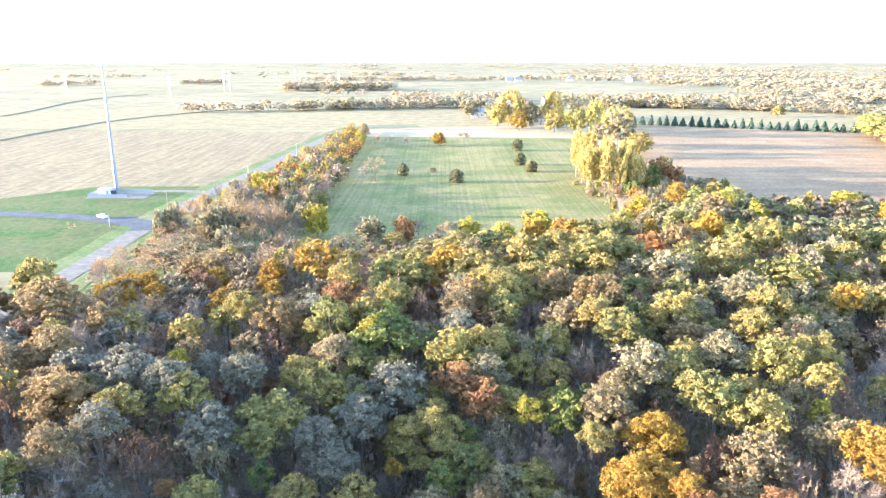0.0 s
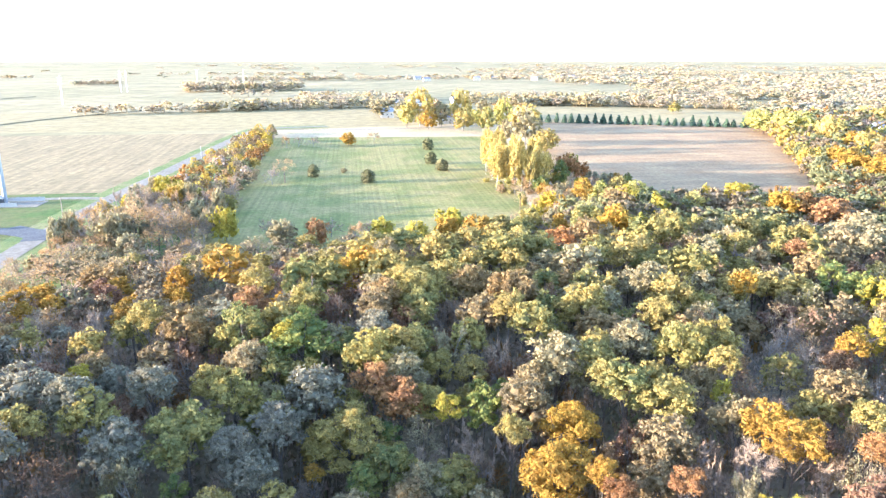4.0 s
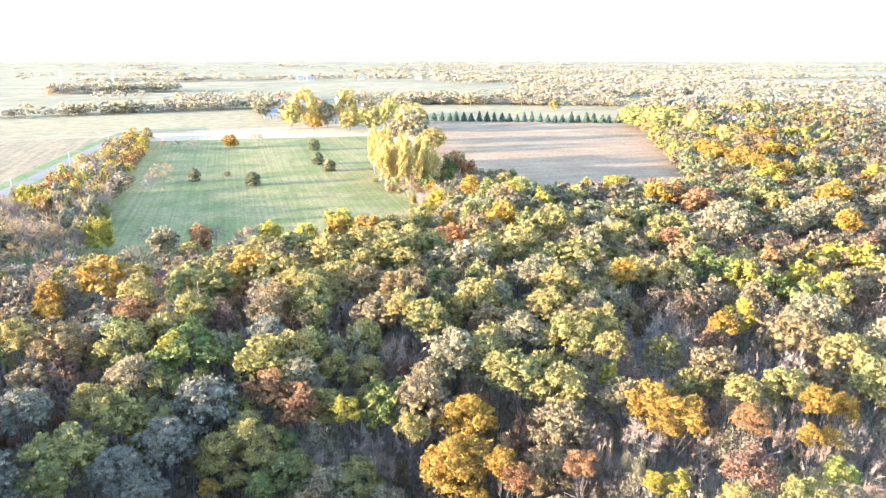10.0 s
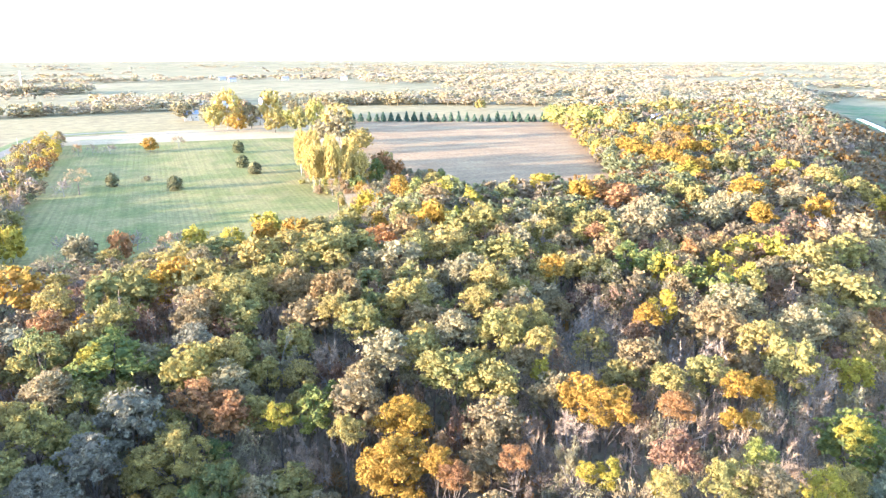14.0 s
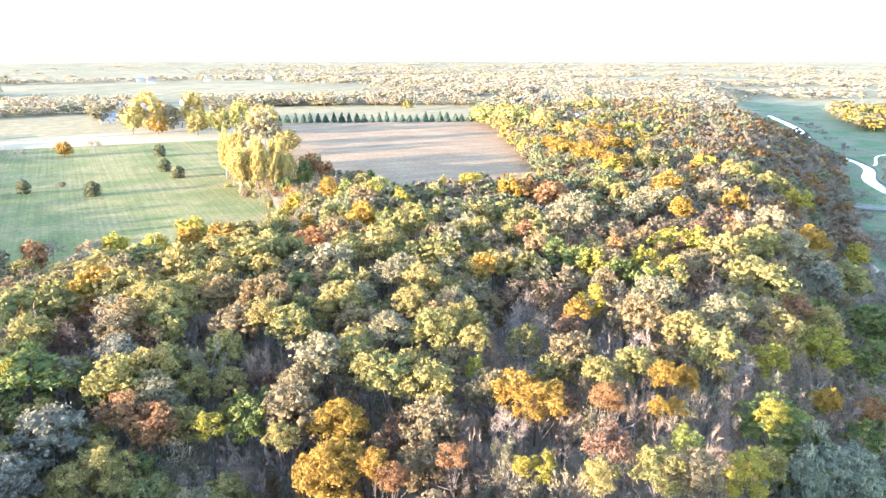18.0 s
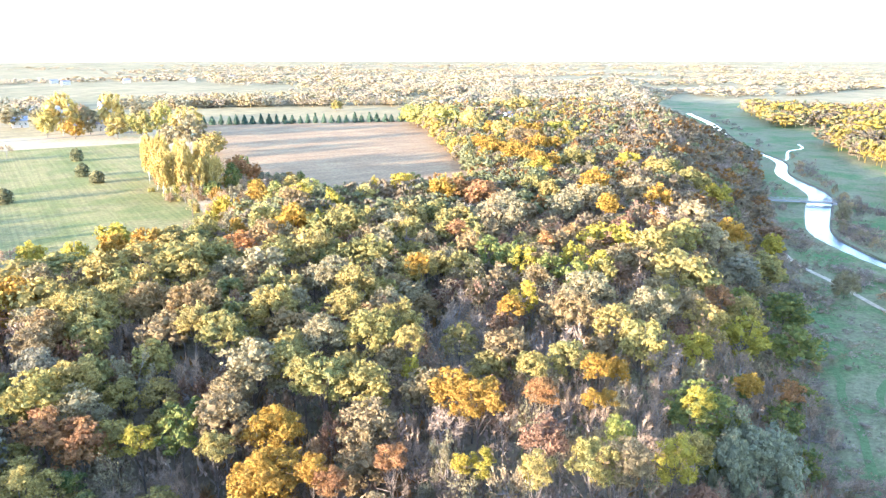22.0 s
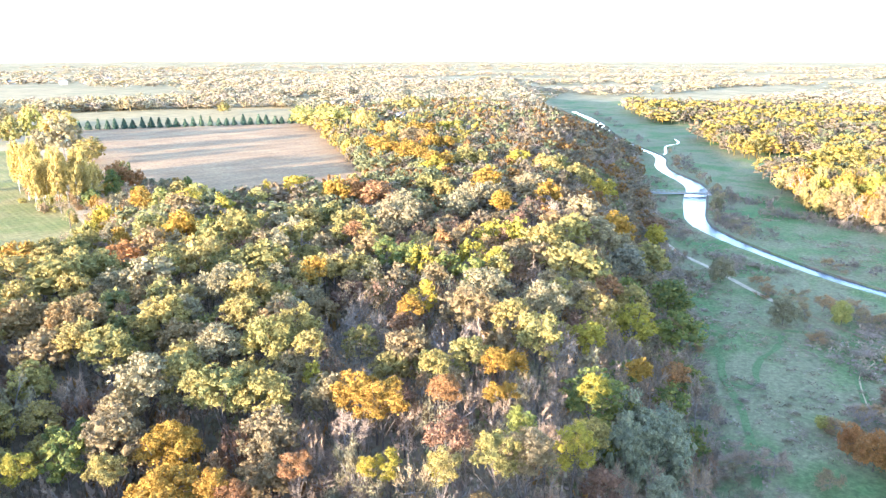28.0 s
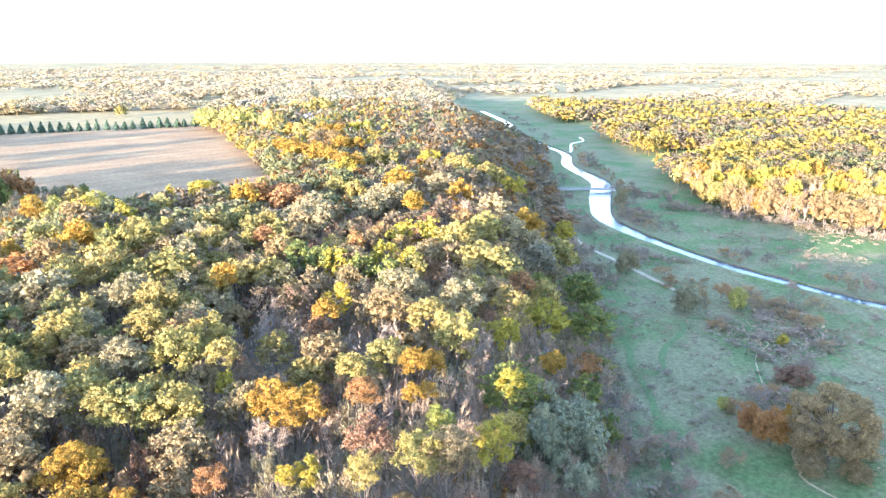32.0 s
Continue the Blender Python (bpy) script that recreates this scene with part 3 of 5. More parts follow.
KINDS = {  # crown shapes, material, label, name
    "oak_green": (("broad", "broad", "round"), "oak_green", "oak with olive green leaves turning yellow", "oak_tree"),
    "oak_tan": (("broad", "broad", "round"), "oak_tan", "red oak with dry tan-brown leaves", "red_oak_tree"),
    "oak_cream": (("broad", "broad", "round"), "oak_cream", "white oak with pale cream-brown autumn leaves", "white_oak_tree"),
    "oak_grey": (("broad", "round"), "oak_grey", "oak with withered grey-brown leaves", "bur_oak_tree"),
    "russet_thin": (("sparse", "wispy", "round"), "russet_thin", "thinning reddish-brown autumn tree", "cherry_tree"),
    "russet": (("round", "broad"), "russet", "russet-orange autumn oak in full leaf", "scarlet_oak_tree"),
    "gold": (("round", "broad"), "gold", "maple in full golden-orange autumn leaf", "maple_tree"),
    "yellow": (("tall", "round"), "yellow", "hickory in bright yellow autumn leaf", "hickory_tree"),
    "lime": (("round", "tall"), "lime", "tree in pale yellow-green autumn leaf", "willow_tree"),
    "green": (("round", "tall"), "green", "tree still in fresh green leaf", "elm_tree"),
    "pale": (("wispy", "sparse"), "pale", "thin crown of pale yellowish leaves", "ash_tree"),
    "silver": (("round", "full"), "silver", "willow in pale grey-green leaf at the foot of the bluff", "willow_tree"),
    "bare": (("bare",), "bare", "leafless grey-brown tree with fine twigs", "bare_tree"),
    "brush": (("sparse", "sparse", "wispy"), "brush", "brushy small tree with sparse brown leaves", "scrub_tree"),
    "aspen": (("column",), "aspen", "tall aspen with pale yellow leaves and white trunk", "aspen_tree"),
    "cedar": (("cedar",), "cedar", "dark round red cedar in the meadow", "cedar_tree"),
    "spruce": (("spruce",), "spruce", "dark green spruce in a planted row", "spruce_tree"),
}
DEPTH = {"broad": 2.0, "round": 2.15, "tall": 2.8}
PLACED = []
pick = random.Random(5)


def tree(kind, x, y, h, r, group="trees of the wood", shape=None, far=None):
    shapes, mat, label, name = KINDS[kind]
    shape = shape or pick.choice(shapes)
    d = math.hypot(x, y)
    lod = far if far is not None else (0 if d < 96 else 1 if d < 150 else 2)
    (trunk, crown), h0, r0 = stock(shape, lod, pick.randrange(3))
    z = float(height(x, y))
    base = empty(name, Matrix.LocRotScale((x, y, z - 0.1), Euler((pick.uniform(-.04, .04), pick.uniform(-.04, .04), pick.uniform(0, 6.28))), None), label, "tree", group)
    sc = Vector((r / r0, r / r0, h / h0))
    for nm, me in (("trunk", trunk), ("crown", crown)):
        o = new(nm, me)
        o.parent = base
        o.scale = sc if nm == "crown" or kind != "aspen" else Vector((sc.x * 0.4, sc.y * 0.4, sc.z))
        if nm == "crown" and shape in ("broad", "round", "tall"):  # a high crown, no deeper than it is wide
            deep = min(sc.z, DEPTH[shape] * r / (h0 * (1 - CROWNS[shape][2])))
            o.scale = Vector((sc.x, sc.y, deep))
            o.location.z = h - h0 * deep
        o.material_slots[0].link = 'OBJECT'
        if nm == "crown":
            o.material_slots[0].material = M[mat]
        else:
            o.material_slots[0].material = M["pale_bark"] if kind == "aspen" else M["grey_bark"] if shape in ("bare", "sparse") else M["bark"]
    PLACED.append((x, y, r))
    return base


# ---- the wood: the trees that stand out first, then the trees between them ----
def stand(kind, spots):
    """Trees of one kind: x, y, height, crown radius; a very wide crown is three trees close together."""
    for x, y, h, r in spots:
        shape = "bush" if y > 200 and x < 60 and kind == "yellow" else None
        if r > 7.2:
            turn = pick.uniform(0, 6.28)
            for k in range(3):
                a = turn + k * 2.094
                tree(kind, x + math.cos(a) * r * 0.52, y + math.sin(a) * r * 0.52, h * pick.uniform(0.9, 1.05), r * 0.56, shape=shape)
        else:
            tree(kind, x, y, h * pick.uniform(0.97, 1.05), max(r, 0.13 * h), shape=shape)


stand("oak_green", [(49, 56, 15, 2.3), (55, 53, 15, 3.2), (21, 90, 15, 2.5), (-2, 95, 15, 5.7), (-25, 95, 15, 5.9), (64, 75, 15, 2.4),
    (44, 90, 15, 4.4), (39, 94, 15, 4.3), (-46, 92, 15, 3.7), (-38, 96, 15, 4.5), (-19, 102, 15, 4.3), (37, 97, 15, 3), (56, 96, 15, 2.8),
    (2, 112, 15, 5.3), (7, 113, 15, 3.8), (52, 103, 15, 4.7), (89, 76, 15, 4.5), (31, 118, 15, 4.3), (60, 108, 15, 4.6), (-20, 122, 15, 4.4),
    (91, 85, 15, 4.8), (27, 122, 15, 3.1)])
stand("oak_green", [(54, 117, 15, 3.8), (-38, 127, 15, 3.3), (-10, 133, 15, 3.8), (43, 127, 15, 5.6), (12, 138, 15, 5.3), (113, 82, 15, 4.9),
    (62, 129, 15, 5.2), (11, 145, 15, 6.5), (19, 145, 15, 4.1), (-21, 147, 15, 4.1), (-6, 150, 15, 4.9), (-12, 150, 15, 5.4), (6, 152, 15, 6.2),
    (135, 89, 15, 4.5), (131, 98, 15, 5.1), (129, 103, 15, 6.5), (76, 150, 15, 6.6), (-86, 145, 15, 4.9), (35, 166, 15, 6.6), (20, 170, 15, 5.8),
    (64, 161, 15, 5.3), (42, 171, 15, 8)])
stand("oak_green", [(136, 118, 15, 5.8), (138, 117, 15, 6.2), (4, 190, 10, 6.8), (13, 193, 10, 6.3), (154, 121, 15, 6), (32, 194, 10, 5.7),
    (84, 181, 15, 6.4), (44, 205, 10, 7.8), (67, 200, 15, 5.9), (181, 114, 15, 6.3), (185, 116, 15, 5.3), (167, 194, 15, 7.3), (242, 189, 15, 8.3),
    (241, 204, 15, 8.5), (226, 239, 15, 8.9)])
stand("oak_cream", [(32, 106, 15, 5.5), (45, 108, 15, 3.9), (102, 86, 15, 4.9), (99, 100, 15, 5.8), (58, 134, 15, 3.4), (51, 154, 15, 6.1),
    (166, 118, 15, 7.6), (127, 163, 15, 7.3), (150, 163, 15, 5.7), (138, 177, 15, 6.5), (179, 138, 15, 5.8), (167, 173, 15, 7.3),
    (171, 170, 15, 6.5), (192, 173, 15, 7)])
stand("oak_tan", [(58, 51, 15, 3.4), (-50, 82, 15, 3.4), (24, 95, 15, 4.7), (-55, 94, 15, 5.4), (-64, 110, 15, 5.1), (88, 92, 15, 4.5),
    (3, 129, 15, 3.7), (-31, 126, 15, 4.9), (5, 135, 15, 3.8), (28, 135, 15, 4.6), (32, 135, 15, 5), (112, 85, 15, 3.7), (23, 142, 15, 5.2),
    (-76, 132, 15, 6.5), (85, 223, 15, 5.7), (261, 323, 15, 9.8)])
stand("oak_grey", [(-15, 88, 15, 3.7), (-18, 92, 15, 3.4), (-12, 96, 15, 4.1), (-33, 91, 15, 4.5), (-46, 87, 15, 3.4), (-7, 103, 15, 5.4),
    (-41, 99, 15, 4.1), (-31, 103, 15, 3.7), (-48, 102, 15, 5.6), (3, 118, 15, 3.6), (161, 108, 15, 6)])
stand("russet", [(31, 75, 14, 2.3), (39, 73, 14, 2.3), (-36, 81, 11, 1.3), (62, 71, 14, 2.5), (6, 101, 14, 4.1), (2, 104, 14, 3.6), (118, 66, 14, 3),
    (-20, 135, 14, 3.7), (129, 92, 14, 3.6), (116, 132, 14, 2.8), (104, 154, 14, 3), (56, 189, 10, 5.4), (142, 196, 14, 6.6), (147, 205, 14, 7.2),
    (141, 211, 14, 6.1)])
stand("russet_thin", [(-40, 85, 12, 4.3), (37, 87, 12, 3.8), (59, 76, 12, 2.6), (-43, 90, 12, 4.9), (76, 97, 12, 2.7), (8, 124, 12, 3.1),
    (-28, 129, 12, 4), (-5, 138, 12, 4.2), (40, 137, 12, 3.3), (124, 73, 12, 3.4), (-1, 147, 12, 5.1), (92, 146, 12, 5.1), (135, 129, 12, 3),
    (236, 147, 12, 5.4)])
stand("gold", [(30, 77, 15, 2.3), (26, 82, 15, 5.3), (-7, 89, 12, 1.2), (29, 89, 15, 4.2), (55, 76, 15, 3.8), (68, 66, 12, 1.2), (71, 66, 12, 1.7),
    (54, 81, 15, 3.7), (72, 70, 15, 2.4), (78, 71, 12, 2.2), (101, 64, 15, 2.5), (78, 98, 15, 2.7), (78, 130, 15, 3.2), (-1, 154, 15, 5.3),
    (2, 155, 15, 5.1), (-30, 164, 15, 6.2), (73, 192, 15, 5.6), (184, 128, 15, 5.4), (161, 156, 15, 3.6), (185, 130, 15, 5.1), (163, 157, 15, 4),
    (187, 158, 15, 4.9)])
stand("gold", [(77, 236, 15, 4), (134, 210, 15, 5.2), (180, 183, 15, 5.3), (191, 192, 15, 6.5), (208, 241, 15, 7.6), (211, 262, 15, 9),
    (214, 286, 15, 9.6), (221, 282, 15, 10.2), (223, 306, 15, 7.8), (251, 291, 15, 9.1), (290, 355, 15, 11.6), (279, 366, 15, 10.9)])
# (-12, 117) and (83, 60) stand in for sunlit tops of green trees
stand("yellow", [(52, 60, 11, 1.2), (46, 67, 11, 1.5), (49, 66, 11, 1.8), (68, 52, 14, 2.8), (13, 97, 14, 2.6), (83, 60, 14, 2.7), (54, 93, 11, 1.8),
    (-12, 117, 14, 2.4), (-44, 110, 11, 2.2), (99, 73, 14, 3.4), (88, 106, 14, 2.7), (125, 81, 14, 5.7), (116, 113, 14, 2.9), (104, 126, 14, 3.7),
    (116, 122, 14, 3.8), (137, 128, 14, 4.6), (134, 134, 14, 4.9), (79, 190, 14, 4), (96, 216, 14, 4.1), (91, 230, 14, 3.5), (213, 132, 14, 3.6),
    (216, 134, 14, 3.7)])
stand("yellow", [(132, 234, 14, 5.5), (242, 179, 14, 5.7), (247, 179, 14, 5.8), (199, 233, 14, 6.3), (245, 227, 14, 6.9), (318, 357, 14, 9.8)])
stand("lime", [(113, 226, 12, 5.2), (87, 247, 12, 4.6), (101, 249, 12, 4.7), (328, 406, 12, 12.3), (305, 458, 12, 13), (311, 502, 12, 16.7),
    (319, 542, 12, 12.8)])
stand("aspen", [(275, 359, 15, 9.3), (294, 419, 15, 10.5)])
for kind, x, y, h, r in (("lime", 287, 481, 15, 10), ("lime", 285, 457, 18, 10), ("lime", 279, 430, 20, 10), ("pale", 296, 438, 15, 7.5), ("aspen", 278, 397, 20, 8.4), ("lime", 290, 498, 15, 8.2),
                         ("oak_green", 303, 421, 15, 6.5), ("oak_green", 395, 493, 19, 12), ("aspen", 409, 542, 14, 9.6)):
    tree(kind, x, y, h, r, shape="full")
stand("green", [(63, 57, 14, 2.3), (0, 87, 14, 2.3), (-25, 87, 11, 2), (4, 96, 11, 1.9), (18, 96, 14, 2.9), (18, 102, 11, 1.5), (22, 102, 11, 2),
    (86, 61, 14, 5.7), (-10, 117, 14, 7.2), (-10, 124, 14, 2.7), (106, 111, 14, 3.3), (105, 119, 14, 3.9), (102, 129, 14, 3.5), (144, 82, 14, 6.1),
    (141, 94, 14, 3.9), (101, 137, 14, 3.6), (163, 95, 14, 4.7), (164, 96, 14, 6.6)])
stand("pale", [(46, 71, 13, 3), (59, 69, 13, 2.8), (-31, 88, 13, 3.8), (9, 94, 13, 3.6), (15, 116, 13, 5)])
stand("silver", [(77, 43, 14, 2.5), (81, 52, 14, 3.5), (86, 54, 14, 4.7), (89, 52, 14, 4.8), (88, 57, 14, 3.1), (96, 55, 14, 5.5)])
stand("brush", [(64, 96, 10, 3.8), (62, 103, 10, 3.7), (88, 117, 10, 3.2), (-59, 140, 10, 4.8), (-72, 144, 10, 5), (-43, 174, 10, 8),
    (-56, 174, 10, 5.9), (-70, 174, 10, 7)])
stand("bare", [(61, 50, 10, 2.7), (45, 68, 10, 2.8), (41, 75, 9, 2.2), (75, 49, 11, 3.3), (-8, 91, 10, 3.1), (-20, 90, 10, 3.1), (71, 59, 11, 3.5),
    (8, 92, 12, 3.6), (50, 78, 13, 4.6), (58, 74, 10, 2.7), (16, 94, 11, 3.1), (-50, 82, 13, 4.5), (70, 68, 10, 2.9), (47, 86, 10, 3),
    (68, 71, 12, 3.8), (78, 68, 10, 2.7), (93, 48, 13, 4.2), (53, 91, 10, 3), (-37, 107, 11, 3.4), (89, 73, 13, 4.7), (79, 85, 10, 3),
    (25, 115, 13, 4.8)])
stand("bare", [(99, 67, 12, 3.9), (80, 90, 13, 4.9), (107, 65, 13, 4.1), (74, 102, 12, 3.6), (102, 75, 11, 3.2), (-61, 114, 13, 4.9),
    (-37, 124, 12, 3.7), (-43, 125, 11, 3.5), (119, 62, 13, 4.7), (76, 112, 13, 4.3), (114, 76, 13, 4.4), (20, 136, 11, 3.2), (21, 138, 11, 3.3),
    (-48, 132, 13, 4.4), (124, 74, 13, 4.9), (-62, 132, 13, 5.1), (122, 107, 12, 3.7), (-91, 156, 13, 5.9), (94, 161, 13, 5.7), (100, 192, 13, 5.9),
    (171, 142, 13, 5.4), (202, 122, 13, 6.9)])


def wooded(x, y):
    """Whether the wood covers the place."""
    along, up = bluff(x, y)
    ragged = 7 * noise.noise(Vector((x * 0.045, y * 0.045, 5.0)))
    if up < 1 + ragged or along > 900 or up > 330:
        return False
    if x < -92 and y > 150:
        return False
    if y < 204 and x < 72:
        return not (x < -62 and y > 165) and not (x < -80 and y > 150)
    if x < 72:
        return False
    if x < 214:
        return y < 238 or x > 172 + (y - 235) * 0.48
    # beyond the prairie field the wood fills the bluff
    return x > 172 + (y - 235) * 0.48


def mix_at(x, y):
    along, up = bluff(x, y)
    if y > 172 and x < 60:
        return "brush brush brush bare bare pale oak_green"
    if y > 140 and x < -15:
        return "brush brush bare bare russet_thin oak_tan gold"
    if x < -25:
        return "oak_tan oak_grey bare bare oak_green russet_thin oak_grey"
    if up < 22:
        return "bare russet_thin pale bare brush brush green oak_tan bare bare"
    if up < 75 and x > 30:
        return "bare bare bare brush russet_thin pale oak_green oak_tan oak_tan russet_thin brush"
    if x > 205 and y > 225 and up > 95:
        if x < 200 + (y - 235) * 0.48:
            return "gold lime aspen brush yellow lime gold pale"
        return "oak_green oak_tan bare bare oak_cream oak_green russet bare gold"
    if along > 230:
        return "oak_green oak_tan bare bare oak_cream oak_green oak_tan russet bare"
    return "oak_green oak_green oak_green oak_tan oak_cream russet_thin bare"


class Woods:
    """Trees too many to count, joined into one mesh."""
    def __init__(self):
        self.v, self.f, self.m, self.n = [], [], [], 0

    def add(self, v, f, mat):
        self.v.append(v)
        self.f.append(f + self.n)
        self.m.append(np.full(len(f), mat, np.int32))
        self.n += len(v)

    def build(self, name, mats, label, category, kind="stuff"):
        v, f, m = np.concatenate(self.v), np.concatenate(self.f), np.concatenate(self.m)
        me = bpy.data.meshes.new(name)
        me.vertices.add(len(v))
        me.vertices.foreach_set("co", v.astype(np.float32).ravel())
        me.loops.add(3 * len(f))
        me.loops.foreach_set("vertex_index", f.astype(np.int32).ravel())
        me.polygons.add(len(f))
        me.polygons.foreach_set("loop_start", np.arange(0, 3 * len(f), 3, dtype=np.int32))
        for k in mats:
            me.materials.append(M[k])
        me.polygons.foreach_set("material_index", m)
        me.update(calc_edges=True)
        me.validate()
        return tagged(new(name, me), label, category, kind=kind)


def triangles(heap):
    f = []
    for q in heap.f:
        f.append(q[:3])
        if len(q) == 4:
            f.append([q[0], q[2], q[3]])
    return np.concatenate(heap.v), np.array(f)


def small_tree(seed, lobes, per, size):
    """A far tree scaled to one metre high and one wide each way: a stem, lobes, leaf bunches."""
    rng = np.random.default_rng(seed)
    hp = Heap()
    full = np.array((4.6, 4.6, 12.0))
    for i in range(lobes):
        k = (i + 0.5) / lobes
        zc = 1 - 1.75 * k
        rad = math.sqrt(max(0.0, 1 - zc * zc)) * rng.uniform(0.5, 0.92)
        ang = i * 2.4 + rng.uniform(-0.4, 0.4)
        c = np.array((math.cos(ang) * rad, math.sin(ang) * rad, 0.52 + 0.38 * zc * rng.uniform(0.75, 1.0)))
        s = np.array((1, 1, 0.34)) * rng.uniform(0.8, 1.25) * {40: 0.18, 22: 0.25, 9: 0.36, 3: 0.62}[lobes]
        c, s = c * full, s * full
        hp.add(c + OCTA @ unit(rng.normal(0, 1, (3, 3))) * s * rng.uniform(0.7, 1.2, (6, 1)), OCTA_FACES)
        d = unit(rng.normal(0, 1, (per, 3)))
        d[:, 2] = np.abs(d[:, 2]) * 0.9 - 0.1
        leaf_spray(hp, c + d * s * rng.uniform(0.9, 1.2, (per, 1)), d, size * 5, rng)
    tube(hp, (0, 0, -0.6), (0, 0, 6.5), 0.22, 0.12, 3)
    v, f = triangles(hp)
    return v / full, f


def twig_tree(seed, n, wide=0.016):
    """A far bare tree of unit size: fans of twigs."""
    rng = np.random.default_rng(seed)
    hp = Heap()
    tube(hp, (0, 0, -0.05), (0.03, 0, 0.5), 0.035, 0.015, 3)
    b = np.stack([rng.normal(0, 0.16, n), rng.normal(0, 0.16, n), rng.uniform(0.2, 0.6, n)], 1)
    d = unit(np.stack([b[:, 0] * 3.5 + rng.normal(0, .3, n), b[:, 1] * 3.5 + rng.normal(0, .3, n), np.full(n, 0.45)], 1))
    ln = rng.uniform(0.2, 0.55, (n, 1)) * np.array((1.5, 1.5, 0.7))
    side = unit(np.cross(d, rng.normal(0, 1, (n, 3)))) * wide
    hp.add(np.stack([b - side, b + side, b + d * ln], 1).reshape(-1, 3), np.arange(3 * n).reshape(-1, 3))
    return triangles(hp)


MIDDLE = [small_tree(900 + i, 22, 6, 0.10) for i in range(8)]
LARGE = [small_tree(930 + i, 40, 5, 0.075) for i in range(6)]
FAR = [small_tree(950 + i, 9, 3, 0.17) for i in range(8)]
TINY = [small_tree(970 + i, 3, 3, 0.3) for i in range(8)]


def tuft(seed, n):
    """A bramble or a tussock of unit size: loose leaves and stems."""
    rng = np.random.default_rng(seed)
    hp = Heap()
    d = unit(rng.normal(0, 1, (n, 3)))
    d[:, 2] = np.abs(d[:, 2])
    leaf_spray(hp, d * rng.uniform(0.35, 1.0, (n, 1)) * np.array((1, 1, 0.8)), d, 0.17, rng, 1.0)
    return triangles(hp)


TUFT = [tuft(990 + i, 18) for i in range(6)]
TWIGGY = [twig_tree(980 + i, 130, 0.014) for i in range(5)]
FAR_MATS = ["far_tan", "far_yellow", "far_green", "far_russet", "far_bare", "scrub", "willow"]
HAZE_MATS = ["country_tan", "country_gold", "country_green", "country_gold", "country_tan"]
FAR_OF = {"oak_green": 2, "oak_tan": 0, "russet": 3, "gold": 1, "yellow": 1, "green": 2, "pale": 0, "bare": 4, "brush": 0, "oak_cream": 0, "lime": 2, "silver": 2, "aspen": 1, "oak_grey": 4, "russet_thin": 3}


def plant(woods, x, y, h, r, mat, rng, forms):
    v, f = forms[rng.integers(len(forms))]
    a = rng.uniform(0, 6.28)
    c, s = math.cos(a), math.sin(a)
    w = np.stack([(v[:, 0] * c - v[:, 1] * s) * r + x, (v[:, 0] * s + v[:, 1] * c) * r + y, v[:, 2] * h + float(height(x, y))], 1)
    woods.add(w, f, mat)


scatter = random.Random(11)
lot = np.random.default_rng(21)
rest = Woods()
cells = {}


def clash(x, y, r, gap):
    i, j = int(x // 12), int(y // 12)
    for a in (i - 1, i, i + 1):
        for b in (j - 1, j, j + 1):
            for px, py, pr in cells.get((a, b), ()):
                if (x - px) ** 2 + (y - py) ** 2 < (gap * (r + pr)) ** 2:
                    return True
    return False


def note(x, y, r):
    cells.setdefault((int(x // 12), int(y // 12)), []).append((x, y, r))


for px, py, pr in PLACED:
    note(px, py, min(pr, 7))
for tries in range(60000):
    # trees out of view to the west are added to cast shade
    x, y = scatter.uniform(-200, 520), scatter.uniform(-60, 560)
    d = math.hypot(x, y)
    turn = math.degrees(math.atan2(x, y))
    if (x - 358) ** 2 + (y - 458) ** 2 < 420:
        continue
    if not wooded(x, y) or d < 9 or (turn < -38 and y > 150):
        continue
    kind = scatter.choice(mix_at(x, y).split())
    r = scatter.uniform(2.8, 4.6) if kind.startswith("oak") else scatter.uniform(2.2, 3.6)
    if d > 190:
        r *= 1.35
    if clash(x, y, r, 0.56):
        continue
    h = scatter.uniform(10, 14) if r > 3.2 else scatter.uniform(8, 12)
    rise = bluff(x, y)[1]
    if rise < 8:
        h *= 0.75
    if y > 172 and x < 60:
        h, r = h * 0.6, r * 0.8
    elif y > 135 and x < -15:
        h *= 0.78
    note(x, y, r)
    if d > 225 or turn < -36 or turn > 84 or (d > 150 and kind in ("bare", "brush")):
        plant(rest, x, y, h, r * 1.15, FAR_OF[kind], lot, TWIGGY if kind == "bare" else LARGE if d < 300 and -36 < turn < 84 else MIDDLE if d < 430 and -36 < turn < 84 else FAR if d > 300 else TINY)
    else:
        tree(kind, x, y, h, r, far=0 if d < 70 else 1 if d < 115 else 2)
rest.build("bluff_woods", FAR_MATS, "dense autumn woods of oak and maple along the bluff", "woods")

# low growth under the trees
under = Woods()
for i in range(8500):
    x, y = scatter.uniform(-100, 200), scatter.uniform(25, 215)
    d = math.hypot(x, y)
    turn = math.degrees(math.atan2(x, y))
    if not wooded(x, y) or d < 48 or turn < -40 or turn > 84:
        continue
    plant(under, x, y, scatter.uniform(2.5, 7.0), scatter.uniform(1.3, 2.8), scatter.choice((4, 4, 4, 0, 0, 5, 5, 2, 3)), lot, TWIGGY if scatter.random() < 0.22 else TUFT)
under.build("undergrowth", FAR_MATS, "tangled brush and saplings under the trees", "undergrowth")

# ---- hedgerow, meadow, aspens, farm ----
row = random.Random(3)
thicket = Woods()
